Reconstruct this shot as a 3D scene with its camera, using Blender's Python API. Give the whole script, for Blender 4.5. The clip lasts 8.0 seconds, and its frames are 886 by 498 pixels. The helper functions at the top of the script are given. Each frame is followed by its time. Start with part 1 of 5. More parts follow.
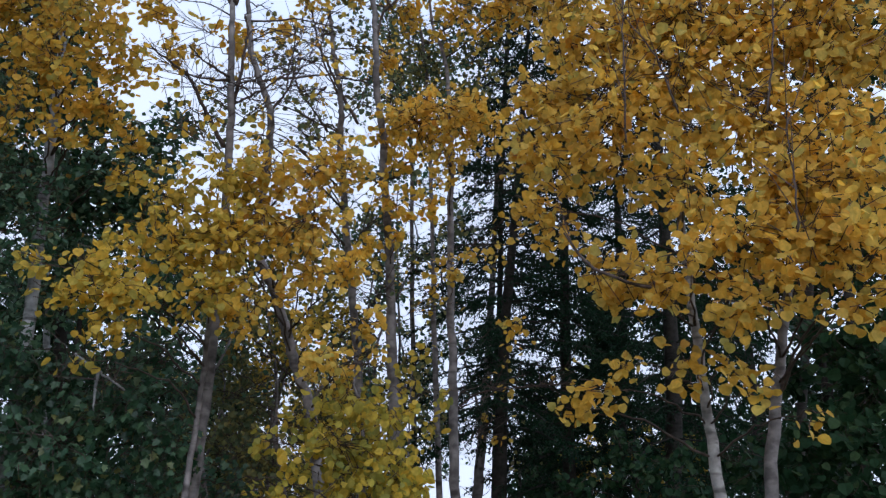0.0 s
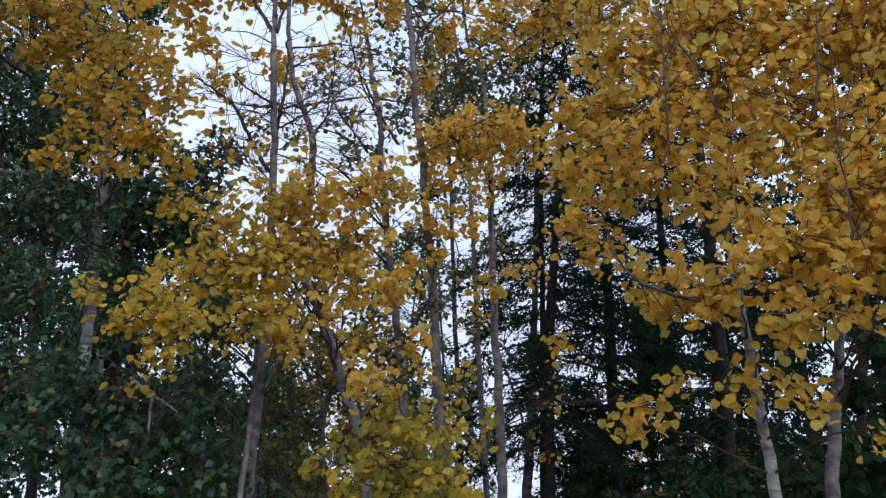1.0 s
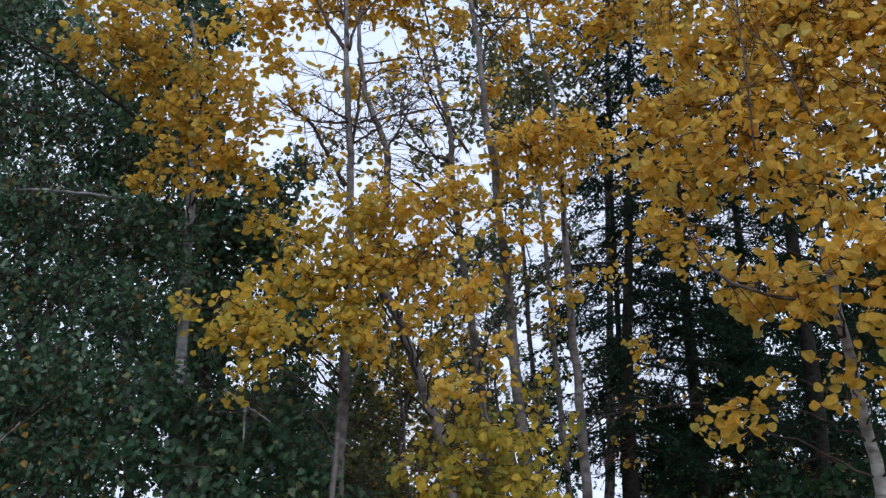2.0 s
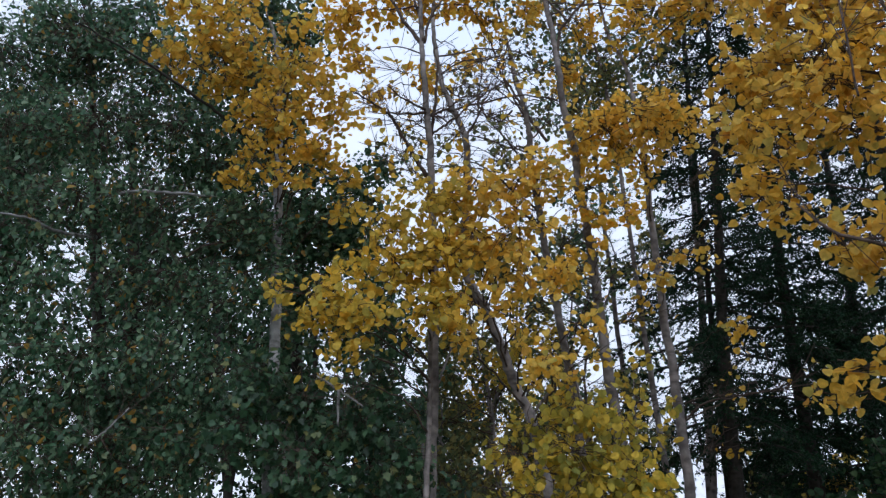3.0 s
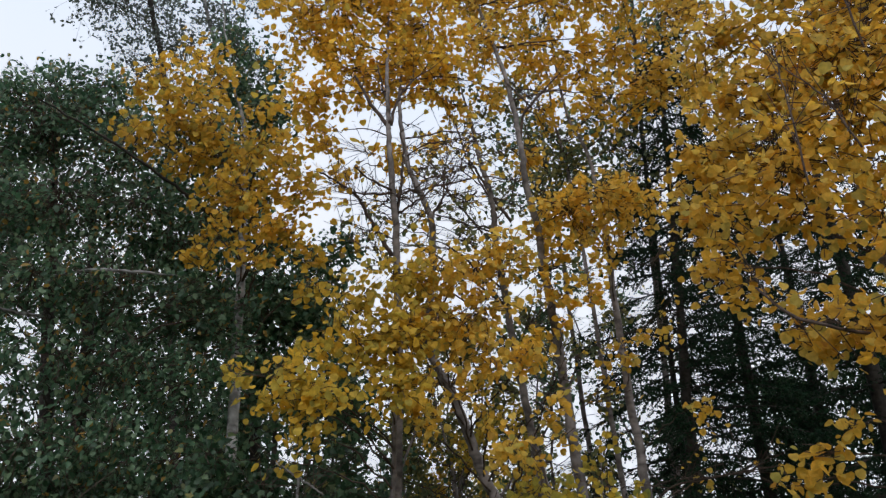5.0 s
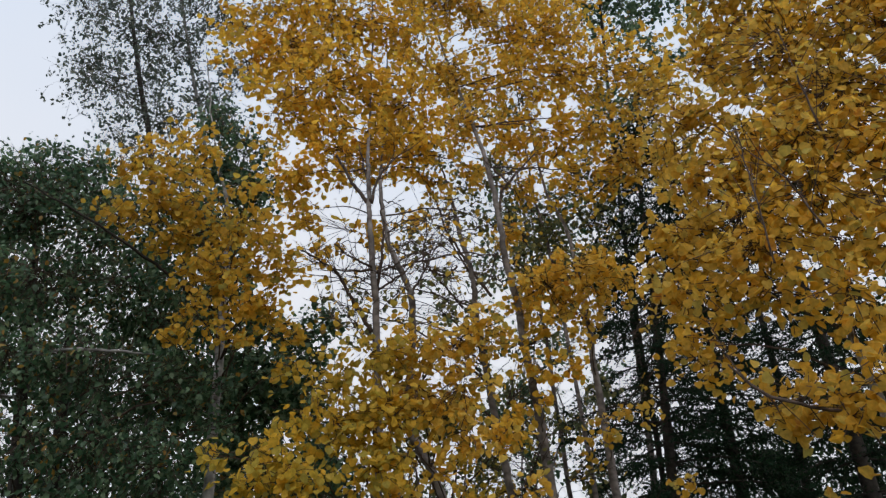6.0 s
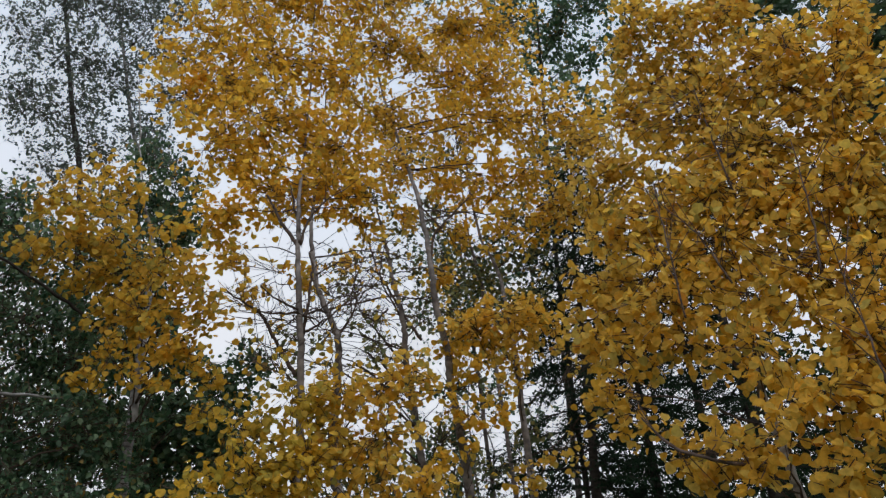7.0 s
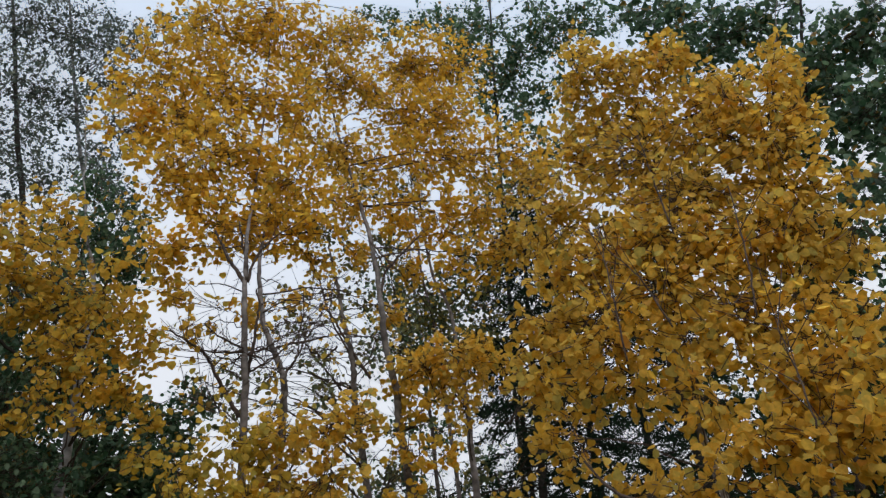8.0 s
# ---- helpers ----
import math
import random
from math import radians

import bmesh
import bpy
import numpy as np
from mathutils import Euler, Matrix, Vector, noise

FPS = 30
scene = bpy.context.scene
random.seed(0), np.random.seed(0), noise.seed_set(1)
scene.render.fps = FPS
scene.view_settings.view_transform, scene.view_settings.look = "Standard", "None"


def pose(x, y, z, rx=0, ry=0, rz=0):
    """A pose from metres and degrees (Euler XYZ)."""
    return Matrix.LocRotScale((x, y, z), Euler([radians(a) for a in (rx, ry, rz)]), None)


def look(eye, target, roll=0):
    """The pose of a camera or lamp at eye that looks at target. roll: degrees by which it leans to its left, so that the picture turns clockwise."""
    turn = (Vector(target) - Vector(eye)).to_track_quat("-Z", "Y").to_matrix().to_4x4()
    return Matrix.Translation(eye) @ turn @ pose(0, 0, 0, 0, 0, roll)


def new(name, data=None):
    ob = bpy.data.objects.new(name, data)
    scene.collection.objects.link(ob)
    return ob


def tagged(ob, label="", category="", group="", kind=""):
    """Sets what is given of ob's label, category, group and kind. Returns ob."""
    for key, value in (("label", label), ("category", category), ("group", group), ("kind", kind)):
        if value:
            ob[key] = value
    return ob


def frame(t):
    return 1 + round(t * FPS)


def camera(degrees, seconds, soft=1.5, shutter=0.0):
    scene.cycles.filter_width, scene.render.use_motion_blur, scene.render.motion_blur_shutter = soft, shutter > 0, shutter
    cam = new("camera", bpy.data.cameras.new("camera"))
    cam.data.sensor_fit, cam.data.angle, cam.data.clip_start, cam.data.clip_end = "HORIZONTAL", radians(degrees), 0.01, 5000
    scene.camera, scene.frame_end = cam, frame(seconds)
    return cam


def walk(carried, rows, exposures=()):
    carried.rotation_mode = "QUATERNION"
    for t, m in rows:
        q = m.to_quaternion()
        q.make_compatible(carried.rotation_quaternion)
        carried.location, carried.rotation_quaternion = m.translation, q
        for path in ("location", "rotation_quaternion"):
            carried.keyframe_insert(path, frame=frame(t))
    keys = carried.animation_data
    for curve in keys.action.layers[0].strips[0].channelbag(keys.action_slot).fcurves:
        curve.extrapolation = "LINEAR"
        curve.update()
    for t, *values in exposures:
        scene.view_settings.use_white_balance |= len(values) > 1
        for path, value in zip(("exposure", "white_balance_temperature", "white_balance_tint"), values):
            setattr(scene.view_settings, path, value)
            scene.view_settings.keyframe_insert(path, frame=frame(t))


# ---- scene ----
# ---- camera and walk ----
cam = camera(64.3, 8.0, soft=1.4)
PATH = [
    (0.0, 0.0000, -0.0000, 1.6000, 109.501, -0.000, 0.000),
    (0.5, 0.0127, 0.0003, 1.5967, 110.373, 0.545, 0.975),
    (1.0, -0.0265, -0.0157, 1.6085, 110.792, 0.309, 3.465),
    (1.5, -0.0555, -0.0559, 1.6185, 111.479, -0.123, 6.464),
    (2.0, -0.1167, -0.0569, 1.5989, 111.416, 0.336, 8.978),
    (2.2, -0.1241, -0.0581, 1.5919, 111.185, 0.439, 10.834),
    (3.3, -0.2148, 0.0646, 1.3467, 114.124, -0.102, 16.177),
    (3.5, -0.2248, 0.0559, 1.3523, 114.749, -0.450, 16.019),
    (4.0, -0.2405, 0.0468, 1.3791, 116.380, -0.425, 15.655),
    (4.5, -0.2253, 0.0428, 1.4030, 117.693, 0.401, 13.657),
    (4.7, -0.2084, 0.0465, 1.4150, 118.081, 0.635, 13.313),
    (5.8, -0.1520, -0.0100, 1.4340, 123.627, 2.731, 12.577),
    (6.0, -0.1260, -0.0166, 1.4416, 124.705, 2.141, 12.245),
    (6.5, -0.0652, -0.0273, 1.4604, 126.099, 2.395, 10.161),
    (7.0, 0.0055, -0.0355, 1.4883, 127.368, 3.707, 7.901),
    (7.5, 0.0526, -0.0537, 1.5090, 128.919, 4.398, 6.003),
    (8.0, 0.0742, -0.0582, 1.5215, 129.749, 5.358, 4.841),
]
# the camera's own exposure and white balance drift as it tilts up to the sky
LOOK = [(0.0, -0.59, 5550, 11), (2.0, -0.58, 5700, 11), (3.5, -0.57, 5850, 9), (4.5, -0.58, 6200, 9), (6.0, -0.83, 6600, 9), (8.0, -0.82, 6480, 8)]
walk(cam, [(t, pose(x, y, z, rx, ry, rz)) for t, x, y, z, rx, ry, rz in PATH], LOOK)

# ---- sky, sun, exposure ----
SUN_UP, SUN_ROUND = radians(45), radians(158)
world = bpy.data.worlds.new("sky")
scene.world = world
world.use_nodes = True
wn, wl = world.node_tree.nodes, world.node_tree.links
wn.clear()
w_out = wn.new("ShaderNodeOutputWorld")
w_bg = wn.new("ShaderNodeBackground")
w_sky = wn.new("ShaderNodeTexSky")
w_sky.sky_type = 'NISHITA'
w_sky.sun_disc = False
w_sky.sun_elevation, w_sky.sun_rotation = SUN_UP, SUN_ROUND
w_sky.air_density, w_sky.dust_density = 1.0, 3.0
w_geo = wn.new("ShaderNodeTexCoord")
w_noise = wn.new("ShaderNodeTexNoise")
w_noise.inputs["Scale"].default_value = 2.2
w_noise.inputs["Detail"].default_value = 5.0
w_ramp = wn.new("ShaderNodeValToRGB")
w_ramp.color_ramp.elements[0].position, w_ramp.color_ramp.elements[0].color = 0.72, (15.9, 16.4, 17.8, 1)
w_ramp.color_ramp.elements[1].position, w_ramp.color_ramp.elements[1].color = 1.0, (13.4, 15.2, 18.4, 1)
w_split = wn.new("ShaderNodeSeparateXYZ")
w_cloud = wn.new("ShaderNodeMath")
w_cloud.operation = 'MULTIPLY_ADD'
w_cloud.inputs[1].default_value = 0.35
w_mix = wn.new("ShaderNodeMix")
w_mix.data_type = 'RGBA'
w_mix.inputs[0].default_value = 0.88
w_bg.inputs["Strength"].default_value = 0.1
wl.new(w_geo.outputs["Generated"], w_noise.inputs["Vector"])
wl.new(w_geo.outputs["Generated"], w_split.inputs[0])
wl.new(w_noise.outputs["Fac"], w_cloud.inputs[0])
wl.new(w_split.outputs["Z"], w_cloud.inputs[2])
wl.new(w_cloud.outputs[0], w_ramp.inputs["Fac"])
wl.new(w_sky.outputs["Color"], w_mix.inputs[6])
wl.new(w_ramp.outputs["Color"], w_mix.inputs[7])
wl.new(w_mix.outputs[2], w_bg.inputs["Color"])
wl.new(w_bg.outputs["Background"], w_out.inputs["Surface"])

sun_data = bpy.data.lights.new("sun", 'SUN')
sun_data.energy, sun_data.angle, sun_data.color = 2.0, radians(70), (1.0, 0.95, 0.88)
sun = new("sun", sun_data)
sun.matrix_world = look((5, -8.5, 15.5), (0, 4, 2))


# ---- materials ----
def material(name):
    m = bpy.data.materials.new(name)
    m.use_nodes = True
    m.node_tree.nodes.clear()
    return m, m.node_tree.nodes, m.node_tree.links


def ramp_of(nodes, stops):
    r = nodes.new("ShaderNodeValToRGB")
    els = r.color_ramp.elements
    while len(els) < len(stops):
        els.new(0.5)
    for e, (p, c) in zip(els, stops):
        e.position, e.color = p, (*c, 1)
    return r


def leaf_material(name, stops, through_share=0.42, rough=0.5, through_gain=1.15, gloss=0.35):
    """A leaf that is partly see-through to light; each leaf takes its own colour out of stops."""
    m, n, l = material(name)
    out = n.new("ShaderNodeOutputMaterial")
    geo, info = n.new("ShaderNodeNewGeometry"), n.new("ShaderNodeObjectInfo")
    add, frac = n.new("ShaderNodeMath"), n.new("ShaderNodeMath")
    add.operation, frac.operation = 'ADD', 'FRACT'
    l.new(geo.outputs["Random Per Island"], add.inputs[0])
    l.new(info.outputs["Random"], add.inputs[1])
    l.new(add.outputs[0], frac.inputs[0])
    ramp = ramp_of(n, stops)
    l.new(frac.outputs[0], ramp.inputs["Fac"])
    # blotches and veins across the leaf blades
    spots = n.new("ShaderNodeTexNoise")
    spots.inputs["Scale"].default_value, spots.inputs["Detail"].default_value = 38.0, 4.0
    patch = n.new("ShaderNodeTexNoise")
    patch.inputs["Scale"].default_value, patch.inputs["Detail"].default_value = 1.6, 2.0
    l.new(geo.outputs["Position"], spots.inputs["Vector"])
    l.new(geo.outputs["Position"], patch.inputs["Vector"])
    spot_range = n.new("ShaderNodeMapRange")
    spot_range.inputs[1].default_value, spot_range.inputs[2].default_value = 0.3, 0.7
    spot_range.inputs[3].default_value, spot_range.inputs[4].default_value = 0.72, 1.12
    l.new(spots.outputs["Fac"], spot_range.inputs[0])
    patch_range = n.new("ShaderNodeMapRange")
    patch_range.inputs[1].default_value, patch_range.inputs[2].default_value = 0.3, 0.7
    patch_range.inputs[3].default_value, patch_range.inputs[4].default_value = 0.82, 1.12
    l.new(patch.outputs["Fac"], patch_range.inputs[0])
    both = n.new("ShaderNodeMath")
    both.operation = 'MULTIPLY'
    l.new(spot_range.outputs[0], both.inputs[0])
    l.new(patch_range.outputs[0], both.inputs[1])
    tone = n.new("ShaderNodeVectorMath")
    tone.operation = 'SCALE'
    l.new(ramp.outputs["Color"], tone.inputs[0])
    l.new(both.outputs[0], tone.inputs["Scale"])
    face = n.new("ShaderNodeBsdfPrincipled")
    face.inputs["Roughness"].default_value = rough
    face.inputs["Specular IOR Level"].default_value = gloss
    l.new(tone.outputs[0], face.inputs["Base Color"])
    lit = n.new("ShaderNodeBsdfTranslucent")
    warm = n.new("ShaderNodeVectorMath")
    warm.operation = 'SCALE'
    warm.inputs["Scale"].default_value = through_gain
    l.new(tone.outputs[0], warm.inputs[0])
    l.new(warm.outputs[0], lit.inputs["Color"])
    mix = n.new("ShaderNodeMixShader")
    mix.inputs["Fac"].default_value = through_share
    l.new(face.outputs[0], mix.inputs[1])
    l.new(lit.outputs[0], mix.inputs[2])
    l.new(mix.outputs[0], out.inputs["Surface"])
    return m


def bark_material(name, pale, mid, dark, scale=1.0, bands=0.5):
    """Bark: pale smooth skin with dark cross bands, knots and long stains."""
    m, n, l = material(name)
    out = n.new("ShaderNodeOutputMaterial")
    geo = n.new("ShaderNodeNewGeometry")
    stretch = n.new("ShaderNodeVectorMath")
    stretch.operation = 'MULTIPLY'
    stretch.inputs[1].default_value = (6 * scale, 6 * scale, 26 * scale)
    l.new(geo.outputs["Position"], stretch.inputs[0])
    band = n.new("ShaderNodeTexNoise")
    band.inputs["Scale"].default_value, band.inputs["Detail"].default_value = 1.0, 5.0
    l.new(stretch.outputs[0], band.inputs["Vector"])
    stain = n.new("ShaderNodeTexNoise")
    stain.inputs["Scale"].default_value, stain.inputs["Detail"].default_value = 4.5 * scale, 6.0
    l.new(geo.outputs["Position"], stain.inputs["Vector"])
    skin = ramp_of(n, [(0.3, mid), (0.6, pale)])
    l.new(stain.outputs["Fac"], skin.inputs["Fac"])
    cut = n.new("ShaderNodeMapRange")
    cut.inputs[1].default_value, cut.inputs[2].default_value = 0.54, 0.68
    cut.inputs[3].default_value, cut.inputs[4].default_value = 0.0, bands
    l.new(band.outputs["Fac"], cut.inputs[0])
    mix = n.new("ShaderNodeMix")
    mix.data_type = 'RGBA'
    l.new(cut.outputs[0], mix.inputs[0])
    l.new(skin.outputs["Color"], mix.inputs[6])
    mix.inputs[7].default_value = (*dark, 1)
    # knots: dark eyes, wider than high
    squat = n.new("ShaderNodeVectorMath")
    squat.operation = 'MULTIPLY'
    squat.inputs[1].default_value = (5.0 * scale, 5.0 * scale, 7.5 * scale)
    l.new(geo.outputs["Position"], squat.inputs[0])
    eye = n.new("ShaderNodeTexVoronoi")
    eye.inputs["Scale"].default_value = 1.0
    l.new(squat.outputs[0], eye.inputs["Vector"])
    lid = n.new("ShaderNodeMapRange")
    lid.inputs[1].default_value, lid.inputs[2].default_value = 0.14, 0.26
    lid.inputs[3].default_value, lid.inputs[4].default_value = 0.85, 0.0
    l.new(eye.outputs["Distance"], lid.inputs[0])
    knots = n.new("ShaderNodeMix")
    knots.data_type = 'RGBA'
    l.new(lid.outputs[0], knots.inputs[0])
    l.new(mix.outputs[2], knots.inputs[6])
    knots.inputs[7].default_value = (*[0.7 * c for c in dark], 1)
    # mottled lichen over the skin
    lichen = n.new("ShaderNodeTexNoise")
    lichen.inputs["Scale"].default_value, lichen.inputs["Detail"].default_value = 17.0 * scale, 5.0
    l.new(geo.outputs["Position"], lichen.inputs["Vector"])
    mottle = n.new("ShaderNodeMapRange")
    mottle.inputs[1].default_value, mottle.inputs[2].default_value = 0.35, 0.65
    mottle.inputs[3].default_value, mottle.inputs[4].default_value = 0.62, 1.3
    l.new(lichen.outputs["Fac"], mottle.inputs[0])
    skin_tone = n.new("ShaderNodeVectorMath")
    skin_tone.operation = 'SCALE'
    l.new(knots.outputs[2], skin_tone.inputs[0])
    l.new(mottle.outputs[0], skin_tone.inputs["Scale"])
    face = n.new("ShaderNodeBsdfPrincipled")
    face.inputs["Roughness"].default_value = 0.8
    face.inputs["Specular IOR Level"].default_value = 0.25
    l.new(skin_tone.outputs[0], face.inputs["Base Color"])
    grain = n.new("ShaderNodeTexNoise")
    grain.inputs["Scale"].default_value, grain.inputs["Detail"].default_value = 60.0 * scale, 4.0
    l.new(geo.outputs["Position"], grain.inputs["Vector"])
    bump = n.new("ShaderNodeBump")
    bump.inputs["Strength"].default_value, bump.inputs["Distance"].default_value = 0.5, 0.004
    l.new(grain.outputs["Fac"], bump.inputs["Height"])
    l.new(bump.outputs[0], face.inputs["Normal"])
    l.new(face.outputs[0], out.inputs["Surface"])
    return m


def ground_material():
    m, n, l = material("forest_floor")
    out = n.new("ShaderNodeOutputMaterial")
    geo = n.new("ShaderNodeNewGeometry")
    fine, wide = n.new("ShaderNodeTexNoise"), n.new("ShaderNodeTexNoise")
    fine.inputs["Scale"].default_value, fine.inputs["Detail"].default_value = 14.0, 8.0
    wide.inputs["Scale"].default_value, wide.inputs["Detail"].default_value = 0.35, 4.0
    l.new(geo.outputs["Position"], fine.inputs["Vector"])
    l.new(geo.outputs["Position"], wide.inputs["Vector"])
    litter = ramp_of(n, [(0.35, (0.03, 0.028, 0.014)), (0.5, (0.07, 0.06, 0.025)), (0.66, (0.22, 0.14, 0.03))])
    grass = ramp_of(n, [(0.35, (0.03, 0.045, 0.015)), (0.65, (0.09, 0.11, 0.035))])
    l.new(fine.outputs["Fac"], litter.inputs["Fac"])
    l.new(fine.outputs["Fac"], grass.inputs["Fac"])
    share = n.new("ShaderNodeMapRange")
    share.inputs[1].default_value, share.inputs[2].default_value = 0.42, 0.58
    l.new(wide.outputs["Fac"], share.inputs[0])
    mix = n.new("ShaderNodeMix")
    mix.data_type = 'RGBA'
    l.new(share.outputs[0], mix.inputs[0])
    l.new(litter.outputs["Color"], mix.inputs[6])
    l.new(grass.outputs["Color"], mix.inputs[7])
    face = n.new("ShaderNodeBsdfPrincipled")
    face.inputs["Roughness"].default_value = 0.95
    l.new(mix.outputs[2], face.inputs["Base Color"])
    bump = n.new("ShaderNodeBump")
    bump.inputs["Strength"].default_value, bump.inputs["Distance"].default_value = 0.7, 0.03
    l.new(fine.outputs["Fac"], bump.inputs["Height"])
    l.new(bump.outputs[0], face.inputs["Normal"])
    l.new(face.outputs[0], out.inputs["Surface"])
    return m


GOLD = leaf_material("gold_leaf", [(0.0, (0.66, 0.375, 0.04)), (0.3, (0.74, 0.465, 0.062)), (0.6, (0.78, 0.53, 0.10)), (0.85, (0.66, 0.48, 0.095)), (0.96, (0.47, 0.42, 0.10)), (1.0, (0.66, 0.30, 0.04))], 0.58, 0.6, 1.24, 0.22)
AMBER = leaf_material("amber_leaf", [(0.0, (0.64, 0.36, 0.035)), (0.4, (0.73, 0.445, 0.05)), (0.75, (0.75, 0.50, 0.07)), (0.93, (0.54, 0.44, 0.08)), (1.0, (0.62, 0.29, 0.03))], 0.6, 0.6, 1.3, 0.18)
RUST = leaf_material("rust_gold_leaf", [(0.0, (0.58, 0.33, 0.04)), (0.5, (0.69, 0.43, 0.055)), (0.88, (0.54, 0.41, 0.07)), (1.0, (0.36, 0.33, 0.08))], 0.55, 0.6, 1.22, 0.2)
LIME = leaf_material("lime_gold_leaf", [(0.0, (0.43, 0.36, 0.065)), (0.35, (0.60, 0.425, 0.06)), (0.75, (0.71, 0.445, 0.05)), (1.0, (0.35, 0.33, 0.08))], 0.55, 0.6, 1.24, 0.22)
GREEN = leaf_material("green_leaf", [(0.0, (0.028, 0.072, 0.036)), (0.5, (0.060, 0.130, 0.066)), (0.93, (0.18, 0.265, 0.15)), (0.97, (0.3, 0.19, 0.04)), (1.0, (0.34, 0.2, 0.04))], 0.42, 0.4, 1.45, 0.42)
# green darkened so that its colour holds the shade under the trees
SHADEGREEN = leaf_material("shaded_green_leaf", [(0.0, (0.012, 0.034, 0.014)), (0.6, (0.024, 0.058, 0.024)), (1.0, (0.06, 0.10, 0.04))], 0.3, 0.5, 1.3, 0.13)
YELLOWGREEN = leaf_material("yellow_green_leaf", [(0.0, (0.33, 0.32, 0.065)), (0.4, (0.52, 0.42, 0.06)), (0.8, (0.68, 0.46, 0.05)), (1.0, (0.28, 0.30, 0.075))], 0.5, 0.6, 1.22, 0.22)
OLIVE = leaf_material("olive_leaf", [(0.0, (0.09, 0.13, 0.065)), (0.5, (0.17, 0.19, 0.08)), (1.0, (0.33, 0.27, 0.07))], 0.42, 0.5, 1.3)
# the bluish light of the sky is mixed into this leaf green
BIRCHLEAF = leaf_material("birch_leaf", [(0.0, (0.052, 0.080, 0.070)), (0.6, (0.09, 0.125, 0.105)), (1.0, (0.16, 0.175, 0.12))], 0.35, 0.4, 1.3, 0.5)
MAPLE = leaf_material("maple_leaf", [(0.0, (0.022, 0.058, 0.028)), (0.5, (0.046, 0.108, 0.052)), (0.92, (0.11, 0.19, 0.095)), (1.0, (0.24, 0.22, 0.06))], 0.4, 0.42, 1.4, 0.45)
NEEDLE = leaf_material("spruce_needle", [(0.0, (0.006, 0.022, 0.011)), (0.7, (0.014, 0.044, 0.020)), (1.0, (0.03, 0.068, 0.03))], 0.1, 0.6, 1.0, 0.12)
ASPEN_BARK = bark_material("aspen_bark", (0.22, 0.196, 0.19), (0.115, 0.10, 0.096), (0.06, 0.05, 0.046), 1.0, 0.55)
PALE_BARK = bark_material("pale_aspen_bark", (0.37, 0.345, 0.325), (0.23, 0.212, 0.197), (0.05, 0.042, 0.038), 1.0, 0.6)
LICHEN_BARK = bark_material("lichen_bark", (0.30, 0.30, 0.30), (0.16, 0.155, 0.155), (0.04, 0.036, 0.034), 1.0, 0.8)
DARK_BARK = bark_material("dark_bark", (0.042, 0.036, 0.031), (0.022, 0.019, 0.017), (0.01, 0.009, 0.008), 1.4, 0.6)
TWIG_BARK = bark_material("twig_bark", (0.088, 0.062, 0.050), (0.055, 0.038, 0.031), (0.028, 0.02, 0.017), 2.0, 0.4)

# ---- mesh tools ----
rng = np.random.default_rng(7)


def fast_mesh(name, verts, tris, smooth=False):
    """A mesh from arrays of corners and triangles."""
    verts, tris = np.asarray(verts, np.float32), np.asarray(tris, np.int32)
    me = bpy.data.meshes.new(name)
    me.vertices.add(len(verts))
    me.vertices.foreach_set("co", verts.ravel())
    me.loops.add(tris.size)
    me.loops.foreach_set("vertex_index", tris.ravel())
    me.polygons.add(len(tris))
    me.polygons.foreach_set("loop_start", np.arange(0, tris.size, 3, dtype=np.int32))
    me.polygons.foreach_set("use_smooth", np.full(len(tris), smooth))
    me.update(calc_edges=True)
    return me


def part(name, me, mat, parent, label="", kind=""):
    if not me.materials:
        me.materials.append(mat)
    ob = new(name, me)
    ob.parent = parent
    ob.matrix_parent_inverse = parent.matrix_world.inverted()
    if label or kind:
        tagged(ob, label=label, kind=kind)
    return ob


def smooth_line(rows, steps):
    """Points of a smooth line through the rows (Catmull-Rom)."""
    p = np.asarray(rows, float)
    p = np.vstack([2 * p[0] - p[1], p, 2 * p[-1] - p[-2]])
    out = []
    for i in range(1, len(p) - 2):
        for s in np.linspace(0, 1, steps, endpoint=False):
            a, b, c, d = p[i - 1:i + 3]
            out.append(0.5 * (2 * b + (c - a) * s + (2 * a - 5 * b + 4 * c - d) * s * s + (3 * b - a - 3 * c + d) * s ** 3))
    out.append(p[-2])
    return np.array(out)


